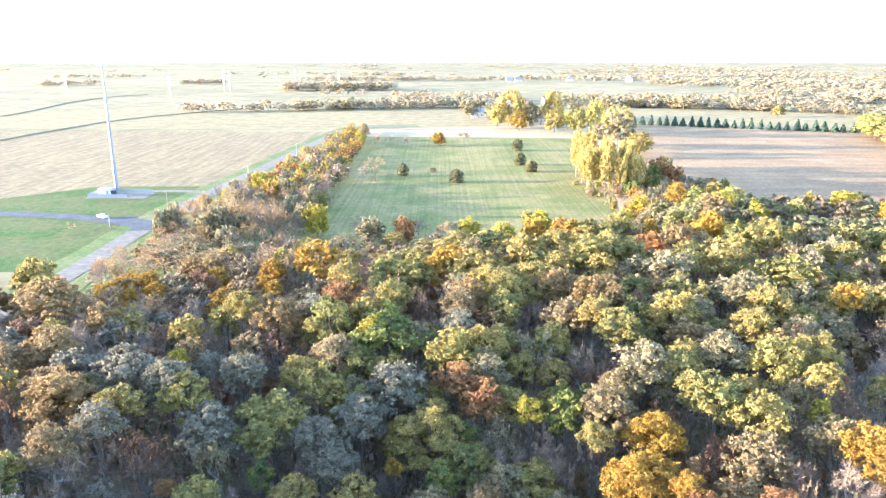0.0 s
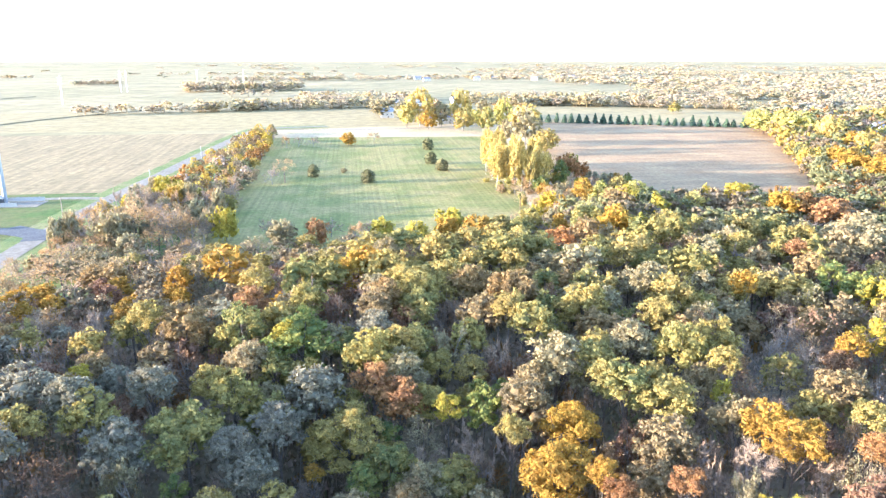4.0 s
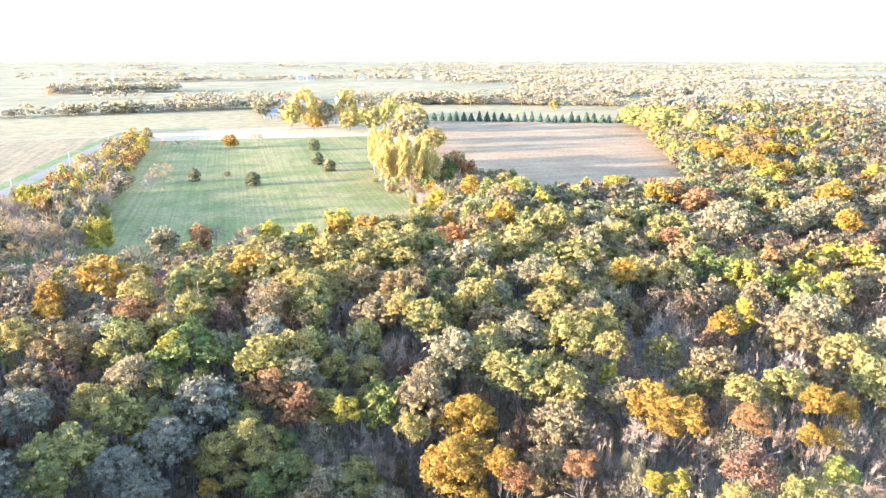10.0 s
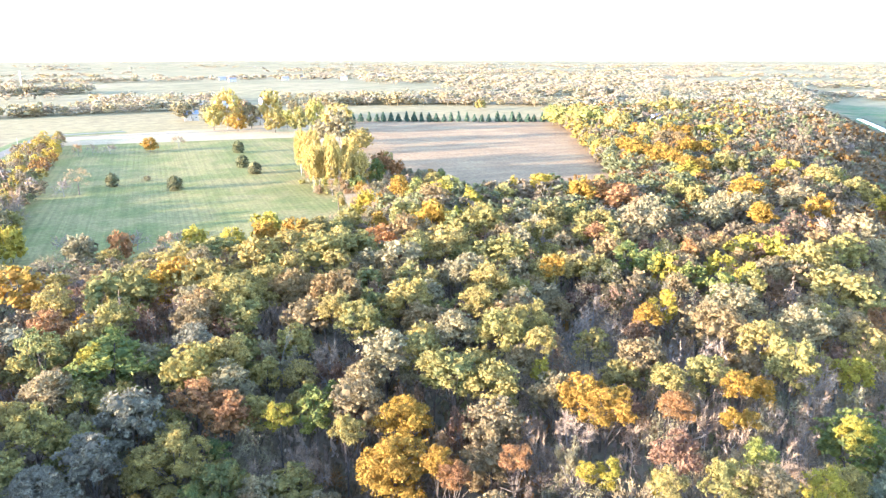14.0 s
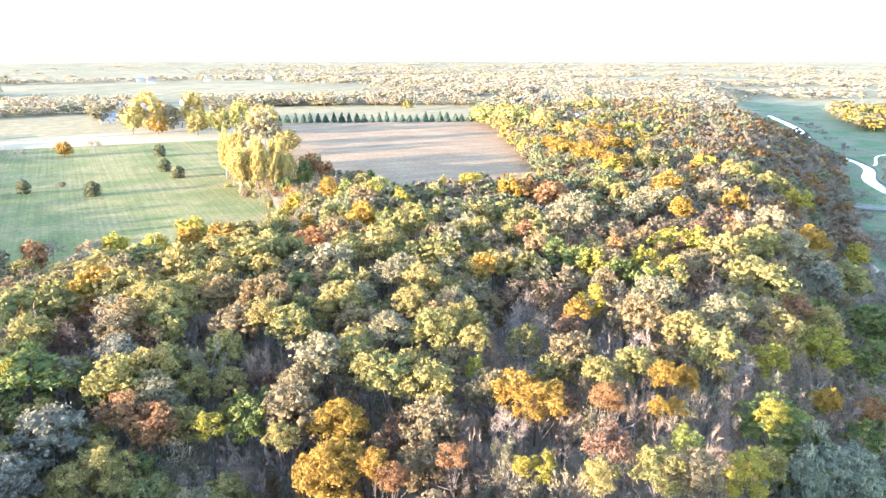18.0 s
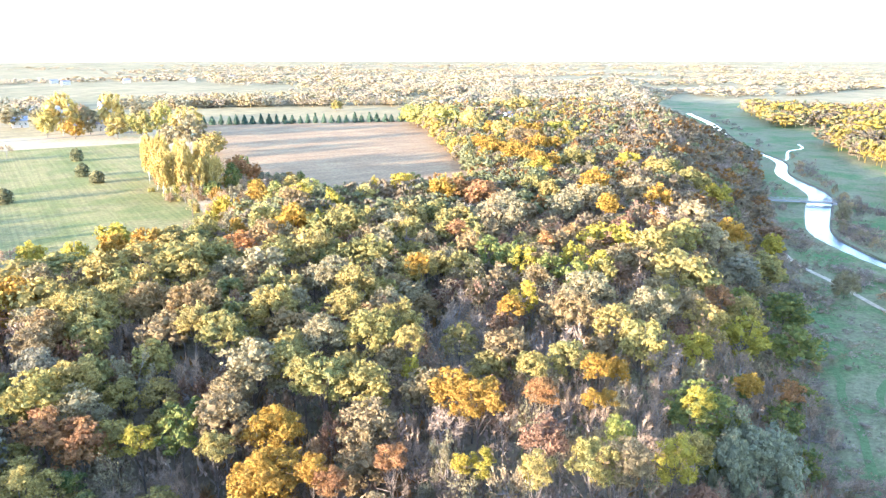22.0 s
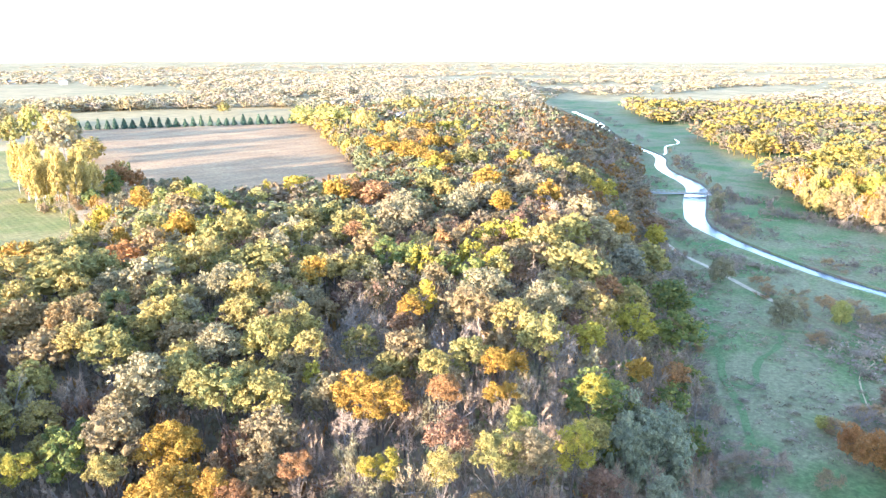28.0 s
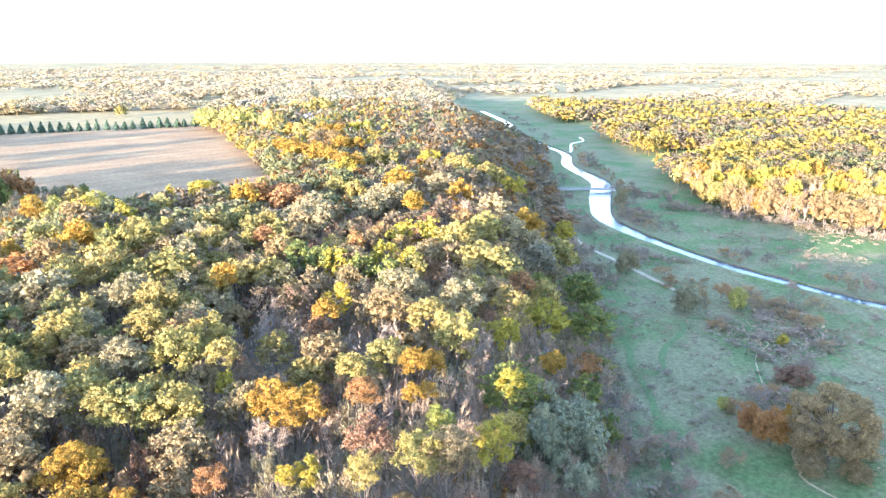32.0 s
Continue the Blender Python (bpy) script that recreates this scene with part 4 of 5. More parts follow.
for i in range(1700):
    y = row.uniform(168, 525)
    left = -88 if y < 260 else -84 + (y - 260) * 0.07
    right = -46 if y < 300 else -44 - (y - 300) * 0.045
    x = row.uniform(left, right)
    r = row.uniform(1.5, 3.4)
    if clash(x, y, r, 0.62 if y < 262 else 0.74):
        continue
    note(x, y, r)
    if y > 290:
        if row.random() < 0.3:
            continue
        plant(thicket, x, y, row.uniform(4, 9.5), r * 1.35, row.choice((0, 0, 0, 1, 1, 2, 3, 4)), lot, TWIGGY if row.random() < 0.3 else MIDDLE)
        continue
    kind = row.choice(("brush brush brush bare brush pale" if y < 250 else "brush brush brush brush bare bare bare gold pale pale yellow oak_green").split())
    tree(kind, x, y, row.uniform(5, 8.5) if y < 215 else row.uniform(6, 12), r * 1.45, "hedgerow trees", shape=None if kind in ("bare", "brush") else "bush", far=2)
thicket.build("hedgerow_thicket", FAR_MATS, "tangled brown hedgerow thicket beside the road", "hedgerow")
for kind, x, y, h, r in (("brush", -31, 326, 11, 5), ("bare", -36, 322, 9, 4), ("yellow", -52, 452, 8, 4), ("oak_green", -62, 480, 9, 4), ("brush", -40, 446, 8, 4),
                         ("bare", -33, 447, 7, 4), ("bare", -24, 450, 7, 4), ("gold", -3, 453, 8, 5), ("brush", 13, 461, 8, 4), ("bare", -27, 222, 8, 3.5),
                         ("bare", -8, 226, 7, 4), ("bare", 4, 222, 6, 4), ("gold", 28, 214, 8, 5), ("gold", 40, 216, 7, 3), ("yellow", 18, 210, 8, 4), ("russet", -12, 214, 9, 4), ("yellow", 30, 222, 9, 6), ("gold", 36, 208, 10, 6), ("yellow", 8, 216, 8, 4.5), ("yellow", -40, 224, 11, 4.5), ("brush", 0, 212, 9, 5), ("pale", -22, 214, 9, 5), ("brush", 48, 212, 9, 5), ("oak_green", 54, 214, 10, 5)):
    tree(kind, x, y, h, r, "trees at the meadow edge", shape=None if kind in ("bare", "brush") else "bush", far=2)
for x, y, h, r in ((-19, 341, 5.5, 2.5), (6, 323, 5.6, 3.0), (43, 352, 5.4, 3.0), (40, 374, 6.0, 2.8), (44, 429, 6.5, 3.0), (-57, 256, 6.5, 3.2), (-52, 282, 5.5, 2.6)):
    tree("cedar", x, y, h * 1.12, r * 1.2, "cedars in the meadow", far=0)
tree("pale", -5, 350, 2.6, 1.8, "trees at the meadow edge", shape="bush", far=2)
tree("brush", -123, 233, 3.2, 1.8, "trees at the meadow edge", far=2)
for x, y in ((60, 296), (63, 300), (66, 292), (69, 297), (72, 290), (75, 295), (78, 291), (81, 297), (70, 304), (76, 306), (64, 312), (68, 322), (72, 318), (65, 334), (69, 344),
             (66, 356), (72, 352), (80, 312), (74, 332), (62, 305), (78, 302), (72, 310), (67, 315), (70, 338), (64, 346), (68, 362), (62, 320)):
    tree("aspen", x, y, row.uniform(15, 22), row.uniform(2.4, 3.4), "aspen clump", far=1)
    if row.random() < 0.7:
        tree("aspen", x + row.uniform(-3, 3), y + row.uniform(2, 5), row.uniform(13, 20), row.uniform(2.2, 3.2), "aspen clump", far=1)
    tree(row.choice(("brush", "lime", "brush")), x + row.uniform(-4, 4), y - row.uniform(2, 6), row.uniform(2, 4), row.uniform(1.5, 2.6), "brush at the field corner", shape="bush", far=2)
for i in range(260):  # brush filling the corner between the meadow, the prairie and the wood
    u, v = row.random(), row.random()
    x, y = 56 + 36 * u + 26 * v * (0.3 + u), 200 + 20 * u + 95 * v
    r = row.uniform(1.4, 3.6)
    if clash(x, y, r, 0.72) or (x < 72 and y > 286):
        continue
    note(x, y, r)
    kind = row.choice("brush brush pale pale yellow gold bare oak_green green".split())
    tree(kind, x, y, row.uniform(3.5, 9) * (1.1 if y < 260 else 0.8), r * 1.2, "brush at the field corner", shape=None if kind in ("bare", "brush") else "bush", far=2)
for i in range(110):  # bright young trees along the near edge of the prairie
    x = row.uniform(90, 178)
    y = 238 + row.uniform(0, 10) + 0.02 * (x - 90)
    r = row.uniform(1.8, 3.6)
    if clash(x, y, r, 0.72):
        continue
    note(x, y, r)
    tree(row.choice("yellow gold brush pale bare oak_green".split()), x, y, row.uniform(5, 10), r * 1.2, "young trees along the prairie", shape="bush", far=2)
for kind, x, y, h, r in (("pale", 106, 440, 22, 10.5), ("oak_green", 112, 412, 13, 8), ("russet", 97, 321, 12, 5.5), ("green", 101, 326, 11, 4), ("brush", 92, 330, 9, 4),
                         ("pale", 96, 452, 15, 6), ("oak_green", 104, 398, 12, 7), ("green", 92, 312, 10, 5), ("russet", 102, 314, 9, 4.5), ("brush", 88, 318, 7, 4), ("brush", 98, 342, 8, 5), ("pale", 84, 262, 8, 4), ("brush", 92, 256, 9, 5), ("yellow", 104, 252, 9, 5), ("pale", 118, 250, 9, 5), ("brush", 128, 248, 8, 4)):
    tree(kind, x, y, h, r, "trees between the fields", shape="full" if kind in ("pale", "russet", "oak_green", "yellow", "green") else None, far=2)
for kind, x, y, h, r in (("lime", 41, 555, 18, 7), ("aspen", 51, 560, 29, 11), ("gold", 56, 538, 14, 7.7), ("pale", 68, 558, 19, 7), ("aspen", 83, 562, 28, 9.7), ("oak_green", 80, 524, 17, 8.3),
                         ("oak_green", 96, 514, 18, 8.2), ("lime", 93, 548, 14, 6), ("lime", 111, 533, 23, 7), ("aspen", 119, 500, 21, 10.9), ("pale", 24, 640, 15, 10), ("oak_tan", 132, 640, 15, 10),
                         ("pale", 42, 616, 16, 9), ("brush", 70, 622, 17, 9), ("pale", 110, 610, 17, 8), ("oak_green", 296, 648, 10, 7)):
    tree(kind, x, y, h, r, "farmyard trees", shape="full", far=2)
for i in range(27):
    k = i / 26
    x, y = 153 + 148 * k, 583 - 62 * k
    tree("spruce", x + row.uniform(-0.6, 0.6), y + row.uniform(-0.6, 0.6), row.uniform(5.8, 8.8), row.uniform(2.5, 3.4), "planted spruce row", far=2)


def box(bm, size, at=(0, 0, 0), turn=0.0, bevel=0.0):
    r = bmesh.ops.create_cube(bm, size=1.0, matrix=Matrix.Translation(at) @ Matrix.Rotation(turn, 4, 'Z') @ Matrix.Diagonal((*size, 1)))
    if bevel:
        es = list({e for v in r["verts"] for e in v.link_edges})
        bmesh.ops.bevel(bm, geom=es, offset=bevel, segments=2, affect='EDGES')
    return bm


def cone(bm, r1, r2, h, at=(0, 0, 0), seg=16, turn=None):
    m = Matrix.Translation(at) @ (turn or Matrix.Identity(4)) @ Matrix.Translation((0, 0, h / 2))
    bmesh.ops.create_cone(bm, cap_ends=True, segments=seg, radius1=r1, radius2=r2, depth=h, matrix=m)
    return bm


def house(name, x, y, turn, w, d, h, rise, wall_mat, roof_mat, label, category, openings=3, chimney=False):
    base = empty(name, pose(x, y, float(height(x, y)), 0, 0, turn), label, category, "farm buildings")
    bm = bmesh.new()
    box(bm, (w, d, h + 0.5), (0, 0, h / 2 - 0.25))
    for sx in (-1, 1):  # gables
        vs = [bm.verts.new((sx * w / 2, -d / 2, h)), bm.verts.new((sx * w / 2, d / 2, h)), bm.verts.new((sx * w / 2, 0, h + rise)),
              bm.verts.new((sx * (w / 2 - 0.2), -d / 2, h)), bm.verts.new((sx * (w / 2 - 0.2), d / 2, h)), bm.verts.new((sx * (w / 2 - 0.2), 0, h + rise))]
        for f in ((0, 1, 2), (3, 5, 4), (0, 2, 5, 3), (1, 4, 5, 2)):
            bm.faces.new([vs[i] for i in f])
    part("wall", bm, wall_mat, base)
    for s in (-1, 1):
        bm = bmesh.new()
        ln = math.hypot(d / 2 + 0.4, rise * (1 + 0.8 / d))
        m = Matrix.Translation((0, s * (d / 4 + 0.15), h + rise / 2)) @ Matrix.Rotation(-s * math.atan2(rise, d / 2), 4, 'X') @ Matrix.Diagonal((w + 0.8, ln, 0.14, 1))
        bmesh.ops.create_cube(bm, size=1.0, matrix=m)
        part("roof", bm, roof_mat, base)
    for i in range(openings):
        for s in (-1, 1):
            win = part("window", box(bmesh.new(), (1.25, 0.10, 1.5), (-w / 2 + w * (i + 0.5) / openings, s * (d / 2 + 0.03), h * 0.55)), M["white_paint"], base)
            part("pane", box(bmesh.new(), (1.0, 0.06, 1.25), (-w / 2 + w * (i + 0.5) / openings, s * (d / 2 + 0.08), h * 0.55)), M["glass_dark"], win)
    part("door", box(bmesh.new(), (1.0, 0.10, 2.05), (w * 0.08, -d / 2 - 0.04, 1.03)), M["wood"], base)
    if chimney:
        part("chimney", box(bmesh.new(), (0.7, 0.7, 1.8), (w * 0.2, 0, h + rise + 0.3)), M["concrete"], base)
    return base


house("farmhouse", 76, 584, 8, 12, 8, 5.2, 2.8, M["cream_siding"], M["roof"], "cream farmhouse with a grey roof among yard trees", "house", 4, True)
house("garage", 60, 588, 8, 9, 7, 3.0, 1.8, M["cream_siding"], M["roof"], "low cream garage beside the farmhouse", "garage", 2)
house("barn", 367, 472, 35, 16, 11, 5.0, 3.2, M["white_paint"], M["roof_blue"], "barn with a pale blue metal roof in the trees", "barn", 3)
house("shed", 64, 760, 4, 40, 12, 5.0, 2.2, M["cream_siding"], M["roof_blue"], "long cream farm shed beyond the hay field", "shed", 6)
house("shed", 118, 790, 10, 22, 12, 5.5, 2.6, M["cream_siding"], M["roof"], "cream farm shed with a dark roof", "shed", 4)
house("farmhouse", 30, 640, 0, 11, 8, 5.5, 2.8, M["cream_siding"], M["roof_blue"], "cream house with a pale roof behind trees", "house", 3, True)
for i in range(9):
    house("far_house", 300 + row.uniform(-230, 260), row.uniform(1500, 1750), row.uniform(-40, 40), 14, 9, 5, 3, M["cream_siding"], M["roof"], "pale house of a distant village", "house", 2)

# ---- mast, shelter, fence, poles, car ----
mast = empty("cell_mast", pose(-134.5, 293.5, 0), "tall tapered pale steel mast on a gravel pad", "mast")
part("footing", cone(bmesh.new(), 1.3, 1.3, 0.6, (0, 0, -0.1), 20), M["concrete"], mast)
for i in range(4):
    z0, z1 = i * 13.0, (i + 1) * 13.0
    ra, rb = 0.82 - 0.125 * i, 0.82 - 0.125 * (i + 1) + 0.02
    part("mast_section", cone(bmesh.new(), ra, rb, z1 - z0 + 0.3, (0, 0, z0 + 0.4), 18), M["steel"], mast)
    part("flange", cone(bmesh.new(), rb + 0.1, rb + 0.1, 0.18, (0, 0, z1 + 0.3), 18), M["steel"], mast)
arm = part("antenna_arm", box(bmesh.new(), (4.2, 0.14, 0.14), (0, 0, 52.6)), M["steel"], mast)
for k in (-2.0, -1.0, 1.0, 2.0):
    part("antenna_panel", box(bmesh.new(), (0.28, 0.16, 1.6), (k, -0.15, 52.6), 0, 0.03), M["white_paint"], arm)
part("lightning_rod", cone(bmesh.new(), 0.04, 0.015, 2.2, (0, 0, 52.4), 6), M["steel"], mast)
pad = part("gravel_pad", box(bmesh.new(), (24, 12, 0.25), (-132, 291, 0.06)), M["gravel"])
tagged(pad, "pale gravel pad below the mast", "pad", kind="structure")
hut = empty("equipment_shelter", pose(-138.5, 292.5, 0.28), "white windowless equipment shelter beside the mast", "shelter")
part("body", box(bmesh.new(), (5.2, 3.4, 2.7), (0, 0, 1.35), 0, 0.04), M["white_paint"], hut)
part("roof", box(bmesh.new(), (5.6, 3.8, 0.2), (0, 0, 2.8), 0, 0.04), M["concrete"], hut)
part("door", box(bmesh.new(), (0.95, 0.08, 2.05), (1.2, -1.73, 1.05)), M["steel"], hut)
for i, x in enumerate((-135.3, -134.2)):
    cab = empty("equipment_cabinet", pose(x, 290.6, 0.28), "dark metal equipment cabinet beside the shelter", "cabinet", "equipment cabinets")
    part("body", box(bmesh.new(), (0.85, 0.8, 2.1), (0, 0, 1.05), 0, 0.03), M["dark_metal"], cab)
    part("door", box(bmesh.new(), (0.7, 0.05, 1.8), (0, -0.42, 1.05)), M["dark_metal"], cab)
fence = empty("compound_fence", pose(-132, 291, 0.28), "low pale slatted fence round the mast compound", "fence")
pale_board, post = bmesh.new(), bmesh.new()
box(pale_board, (1.9, 0.05, 1.5), (0, 0, 0.85))
box(post, (0.14, 0.14, 1.8), (0, 0, 0.9))
first_board, first_post = part("fence_panel", pale_board, M["concrete"], fence), part("post", post, M["concrete"], fence)
spots = [(-10 + 2 * i, -5.4, 0) for i in range(8)] + [(-10 + 2 * i, 5.2, 0) for i in range(11)] + [(-11, -4.4 + 2 * i, 90) for i in range(5)]
for i, (x, y, a) in enumerate(spots):
    for o in (first_board, first_post):
        k = o if i == 0 else new(o.name.split(".")[0], o.data)
        k.parent = fence
        k.matrix_basis = pose(x + (0 if o is first_board or a else -1), y - (1 if a and o is first_post else 0), 0, 0, 0, a)


def utility_pole(x, y, h, turn, arms=1, transformer=False):
    p = empty("utility_pole", pose(x, y, float(height(x, y)) - 0.2, 0, 0, turn), "weathered wooden utility pole beside the road", "pole", "utility poles")
    part("pole", cone(bmesh.new(), 0.17, 0.11, h + 0.2, seg=10), M["wood"] if arms else M["concrete"], p)
    for k in range(arms):
        a = part("crossarm", box(bmesh.new(), (2.4, 0.12, 0.14), (0, 0.12, h - 0.5 - 0.9 * k)), M["wood"], p)
        for s in (-1.05, -0.4, 0.4, 1.05):
            part("insulator", cone(bmesh.new(), 0.06, 0.04, 0.2, (s, 0.12, h - 0.44 - 0.9 * k), 8), M["concrete"], a)
    if transformer:
        part("transformer", cone(bmesh.new(), 0.25, 0.25, 0.9, (0, -0.4, h - 2.2), 12), M["steel"], p)
    return p


utility_pole(-86, 316, 9.0, 90, 0)
utility_pole(-81, 399, 8.0, 90, 0)
utility_pole(-100.5, 258, 9.0, 80, 1)
utility_pole(-74, 480, 8.0, 90, 0)
utility_pole(-112, 236, 4.5, 20, 0)
for a, d, h in ((-20.3, 900, 30), (-16.1, 1150, 30), (-16.5, 1150, 30), (-11.3, 1350, 28), (-27, 1100, 28), (-8, 1500, 26)):
    x, y = math.sin(radians(a)) * d, math.cos(radians(a)) * d
    p = empty("transmission_pole", pose(x, y, float(height(x, y)) - 0.2), "tall pale transmission pole in far fields", "pole", "transmission poles")
    part("pole", cone(bmesh.new(), 0.7, 0.45, h, seg=10), M["white_paint"], p)
    for k in (2, 5, 8):
        part("crossarm", box(bmesh.new(), (5, 0.3, 0.3), (0, 0, h - k)), M["white_paint"], p)

car = empty("car", pose(-121.2, 250.6, 0.18, 0, 0, 148), "white hatchback driving on the asphalt side road", "car")
bm = box(bmesh.new(), (4.3, 1.78, 0.62), (0, 0, 0.62), 0, 0.12)
part("body", bm, M["white_paint"], car)
bm = bmesh.new()
r = bmesh.ops.create_cube(bm, size=1.0, matrix=Matrix.Translation((-0.25, 0, 1.18)) @ Matrix.Diagonal((2.5, 1.6, 0.56, 1)))
for v in r["verts"]:
    if v.co.z > 1.2:
        v.co.x = -0.35 + (v.co.x + 0.35) * 0.68
        v.co.y *= 0.86
bmesh.ops.bevel(bm, geom=list(bm.edges), offset=0.07, segments=2, affect='EDGES')
cabin = part("cabin", bm, M["white_paint"], car)
part("windscreen", box(bmesh.new(), (0.05, 1.3, 0.5), (0.8, 0, 1.16)), M["glass_dark"], cabin)
part("rear_window", box(bmesh.new(), (0.05, 1.3, 0.4), (-1.34, 0, 1.2)), M["glass_dark"], cabin)
for s in (-1, 1):
    part("side_window", box(bmesh.new(), (1.8, 0.05, 0.36), (-0.3, s * 0.77, 1.2)), M["glass_dark"], cabin)
    part("headlight", box(bmesh.new(), (0.08, 0.35, 0.16), (2.13, s * 0.62, 0.72), 0, 0.02), M["steel"], car)
    for fx in (-1.35, 1.35):
        wheel = part("wheel", cone(bmesh.new(), 0.32, 0.32, 0.2, (fx, s * 0.82 + 0.1, 0.32), 18, Matrix.Rotation(radians(90), 4, 'X')), M["rubber"], car)
        part("rim", cone(bmesh.new(), 0.19, 0.19, 0.22, (fx, s * 0.84 + 0.11, 0.32), 14, Matrix.Rotation(radians(90), 4, 'X')), M["steel"], wheel)

# ---- the valley ----
bridge = empty("foot_bridge", pose(333, 195.5, -15, 0, 0, -49), "grey steel and timber foot bridge over the river", "bridge")
L_B = 31.0
for s in (-1, 1):
    part("beam", box(bmesh.new(), (L_B, 0.25, 0.6), (0, s * 1.2, 1.35), 0, 0.02), M["steel"], bridge)
    part("abutment", box(bmesh.new(), (1.6, 3.6, 1.9), (s * (L_B / 2 - 0.4), 0, 0.5), 0, 0.05), M["concrete"], bridge)
    for z in (2.2, 2.7):
        part("rail", box(bmesh.new(), (L_B, 0.08, 0.1), (0, s * 1.35, z)), M["steel"], bridge)
    for i in range(13):
        part("rail_post", box(bmesh.new(), (0.09, 0.09, 1.2), (-L_B / 2 + 0.3 + i * (L_B - 0.6) / 12, s * 1.35, 2.1)), M["steel"], bridge)
for i in range(52):
    part("plank", box(bmesh.new(), (0.56, 2.6, 0.08), (-L_B / 2 + 0.3 + i * 0.596, 0, 1.69)), M["wood"], bridge)
band("track_mown", [(170, 92), (164, 83), (157, 77), (149, 72), (140, 64), (132, 58), (123, 52), (116, 48), (108, 43), (84, 24)], 1.7, M["track"], 0.10, "mown grass track along the wood's edge", "track", ragged=0.3)
band("track_loop", [(185, 75), (177, 72), (166, 71), (158, 69), (153, 66), (148, 66), (147, 70)], 1.5, M["track"], 0.12, "mown grass track through the valley meadow", "track", ragged=0.3)
band("track_bend", [(188, 76), (191, 71), (192, 63), (191, 57), (184, 52), (175, 52), (169, 50), (159, 45), (152, 40)], 1.8, M["track"], 0.14, "mown grass track round scrub", "track", ragged=0.3)
band("rut_bend", [(191, 57), (184, 52), (175, 52), (169, 50), (159, 45)], 0.3, M["rough_edge"], 0.17, "pale worn rut in the mown track", "track", ragged=0.08)
band("track_dirt", [(152, 38), (146, 35), (140, 32), (133, 31), (128, 28), (125, 26), (120, 10)], 0.5, M["rough_edge"], 0.09, "narrow pale foot track", "track")
for kind, x, y, h, r, label in (
        ("pale", 214, 108, 8.5, 4.3, "round grey-green bush beside the trail"), ("brush", 220, 97, 4, 4.3, ""), ("pale", 192, 78, 8, 4.1, "grey-green bush beside the trail"),
        ("brush", 201, 76, 5.6, 3.9, ""), ("brush", 211, 75, 5.4, 4.4, ""), ("lime", 203, 67, 7.4, 3.0, "yellow-green bush beside the trail"), ("brush", 209, 65, 4.7, 4.3, ""), ("yellow", 185, 49, 3.4, 1.6, ""),
        ("russet_thin", 164, 40, 4.2, 4.6, "dark purple-red shrub in the valley"), ("bare", 147, 42, 5.6, 4.5, "dark leafless thicket in the valley"), ("lime", 142, 47, 2.7, 2.1, ""),
        ("russet", 135, 40, 6.8, 2.5, ""), ("russet", 133, 35, 8.0, 3.6, ""), ("gold", 135, 33, 8.6, 1.8, ""), ("brush", 214, 59, 3.8, 3.7, ""), ("brush", 155, 84, 5.5, 3.3, ""), ("brush", 203, 47, 4.5, 4.3, ""),
        ("bare", 118, 46, 6.0, 4.6, ""), ("bare", 114, 51, 7.0, 3.9, ""), ("bare", 227, 60, 5.7, 4.2, "leafless shrub on the river bank"), ("pale", 309, 162, 9, 3.2, "pale bush on the river bank"),
        ("scrub", 214, 92, 4, 4.5, ""), ("scrub", 219, 86, 3, 4, ""), ("scrub", 188, 66, 3.0, 4, ""), ("scrub", 206, 56, 3, 4, ""), ("scrub", 192, 42, 2.8, 4, ""), ("brush", 153, 42, 4.5, 4, ""), ("brush", 141, 43, 4.5, 4, ""),
        ("brush", 207, 82, 4, 4, ""), ("brush", 122, 38, 3.5, 3.5, ""), ("brush", 108, 34, 4, 4, ""), ("bare", 104, 38, 6, 4, ""), ("brush", 217, 70, 4, 5, ""), ("brush", 221, 52, 3.5, 4.5, "")):
    if kind == "scrub":
        for k in range(3):
            t = tree("brush", x + row.uniform(-0.6, 0.6) * r, y + row.uniform(-0.6, 0.6) * r, h * row.uniform(0.7, 1.0), h * row.uniform(0.7, 1.0), "valley shrubs",
                     shape="sparse", far=1)
    else:
        t = tree(kind, x, y, h, r, "valley shrubs", shape="bush" if kind in ("pale", "green", "russet", "gold", "lime", "russet_thin", "yellow") else "sparse" if kind == "brush" else None, far=0)
    if label:
        t["label"] = label
oak = tree("oak_tan", 133, 25, 16.0, 7.5, "valley shrubs", shape="great", far=0)
oak["label"], oak.name = "large spreading oak with thinning brown leaves in the valley", "oak_tree"
for x, y, h, r in ((128, 27, 4, 3.2), (137, 29, 4.5, 3.4), (139, 21, 5, 3.5), (131, 20, 3.5, 3)):
    tree("oak_tan", x, y, h, r, "valley shrubs", shape="bush", far=0)["label"] = "low brown thicket below the valley oak"

river_line = spline([p[:2] for p in RIVER], 6.0)
for i in range(len(river_line) - 1):  # brush along the far bank
    p, q = river_line[i], river_line[i + 1]
    if not (200 < p[0] < 460 and 30 < p[1] < 300) or row.random() < 0.45:
        continue
    d = unit(np.array(q - p))
    at = p + np.array((d[1], -d[0])) * row.uniform(-13, -8) if p[1] < 150 else p + np.array((-d[1], d[0])) * row.uniform(8, 13)
    tree(row.choice(("bare", "brush", "brush", "pale")), at[0], at[1], row.uniform(3, 6.5), row.uniform(1.8, 3.2), "brush on the river bank", shape="sparse", far=1)
rough = Woods()
trail_line = spline([(260, 165), (224, 115), (209, 89), (197, 62), (180, 25), (172, -10)], 5.0)
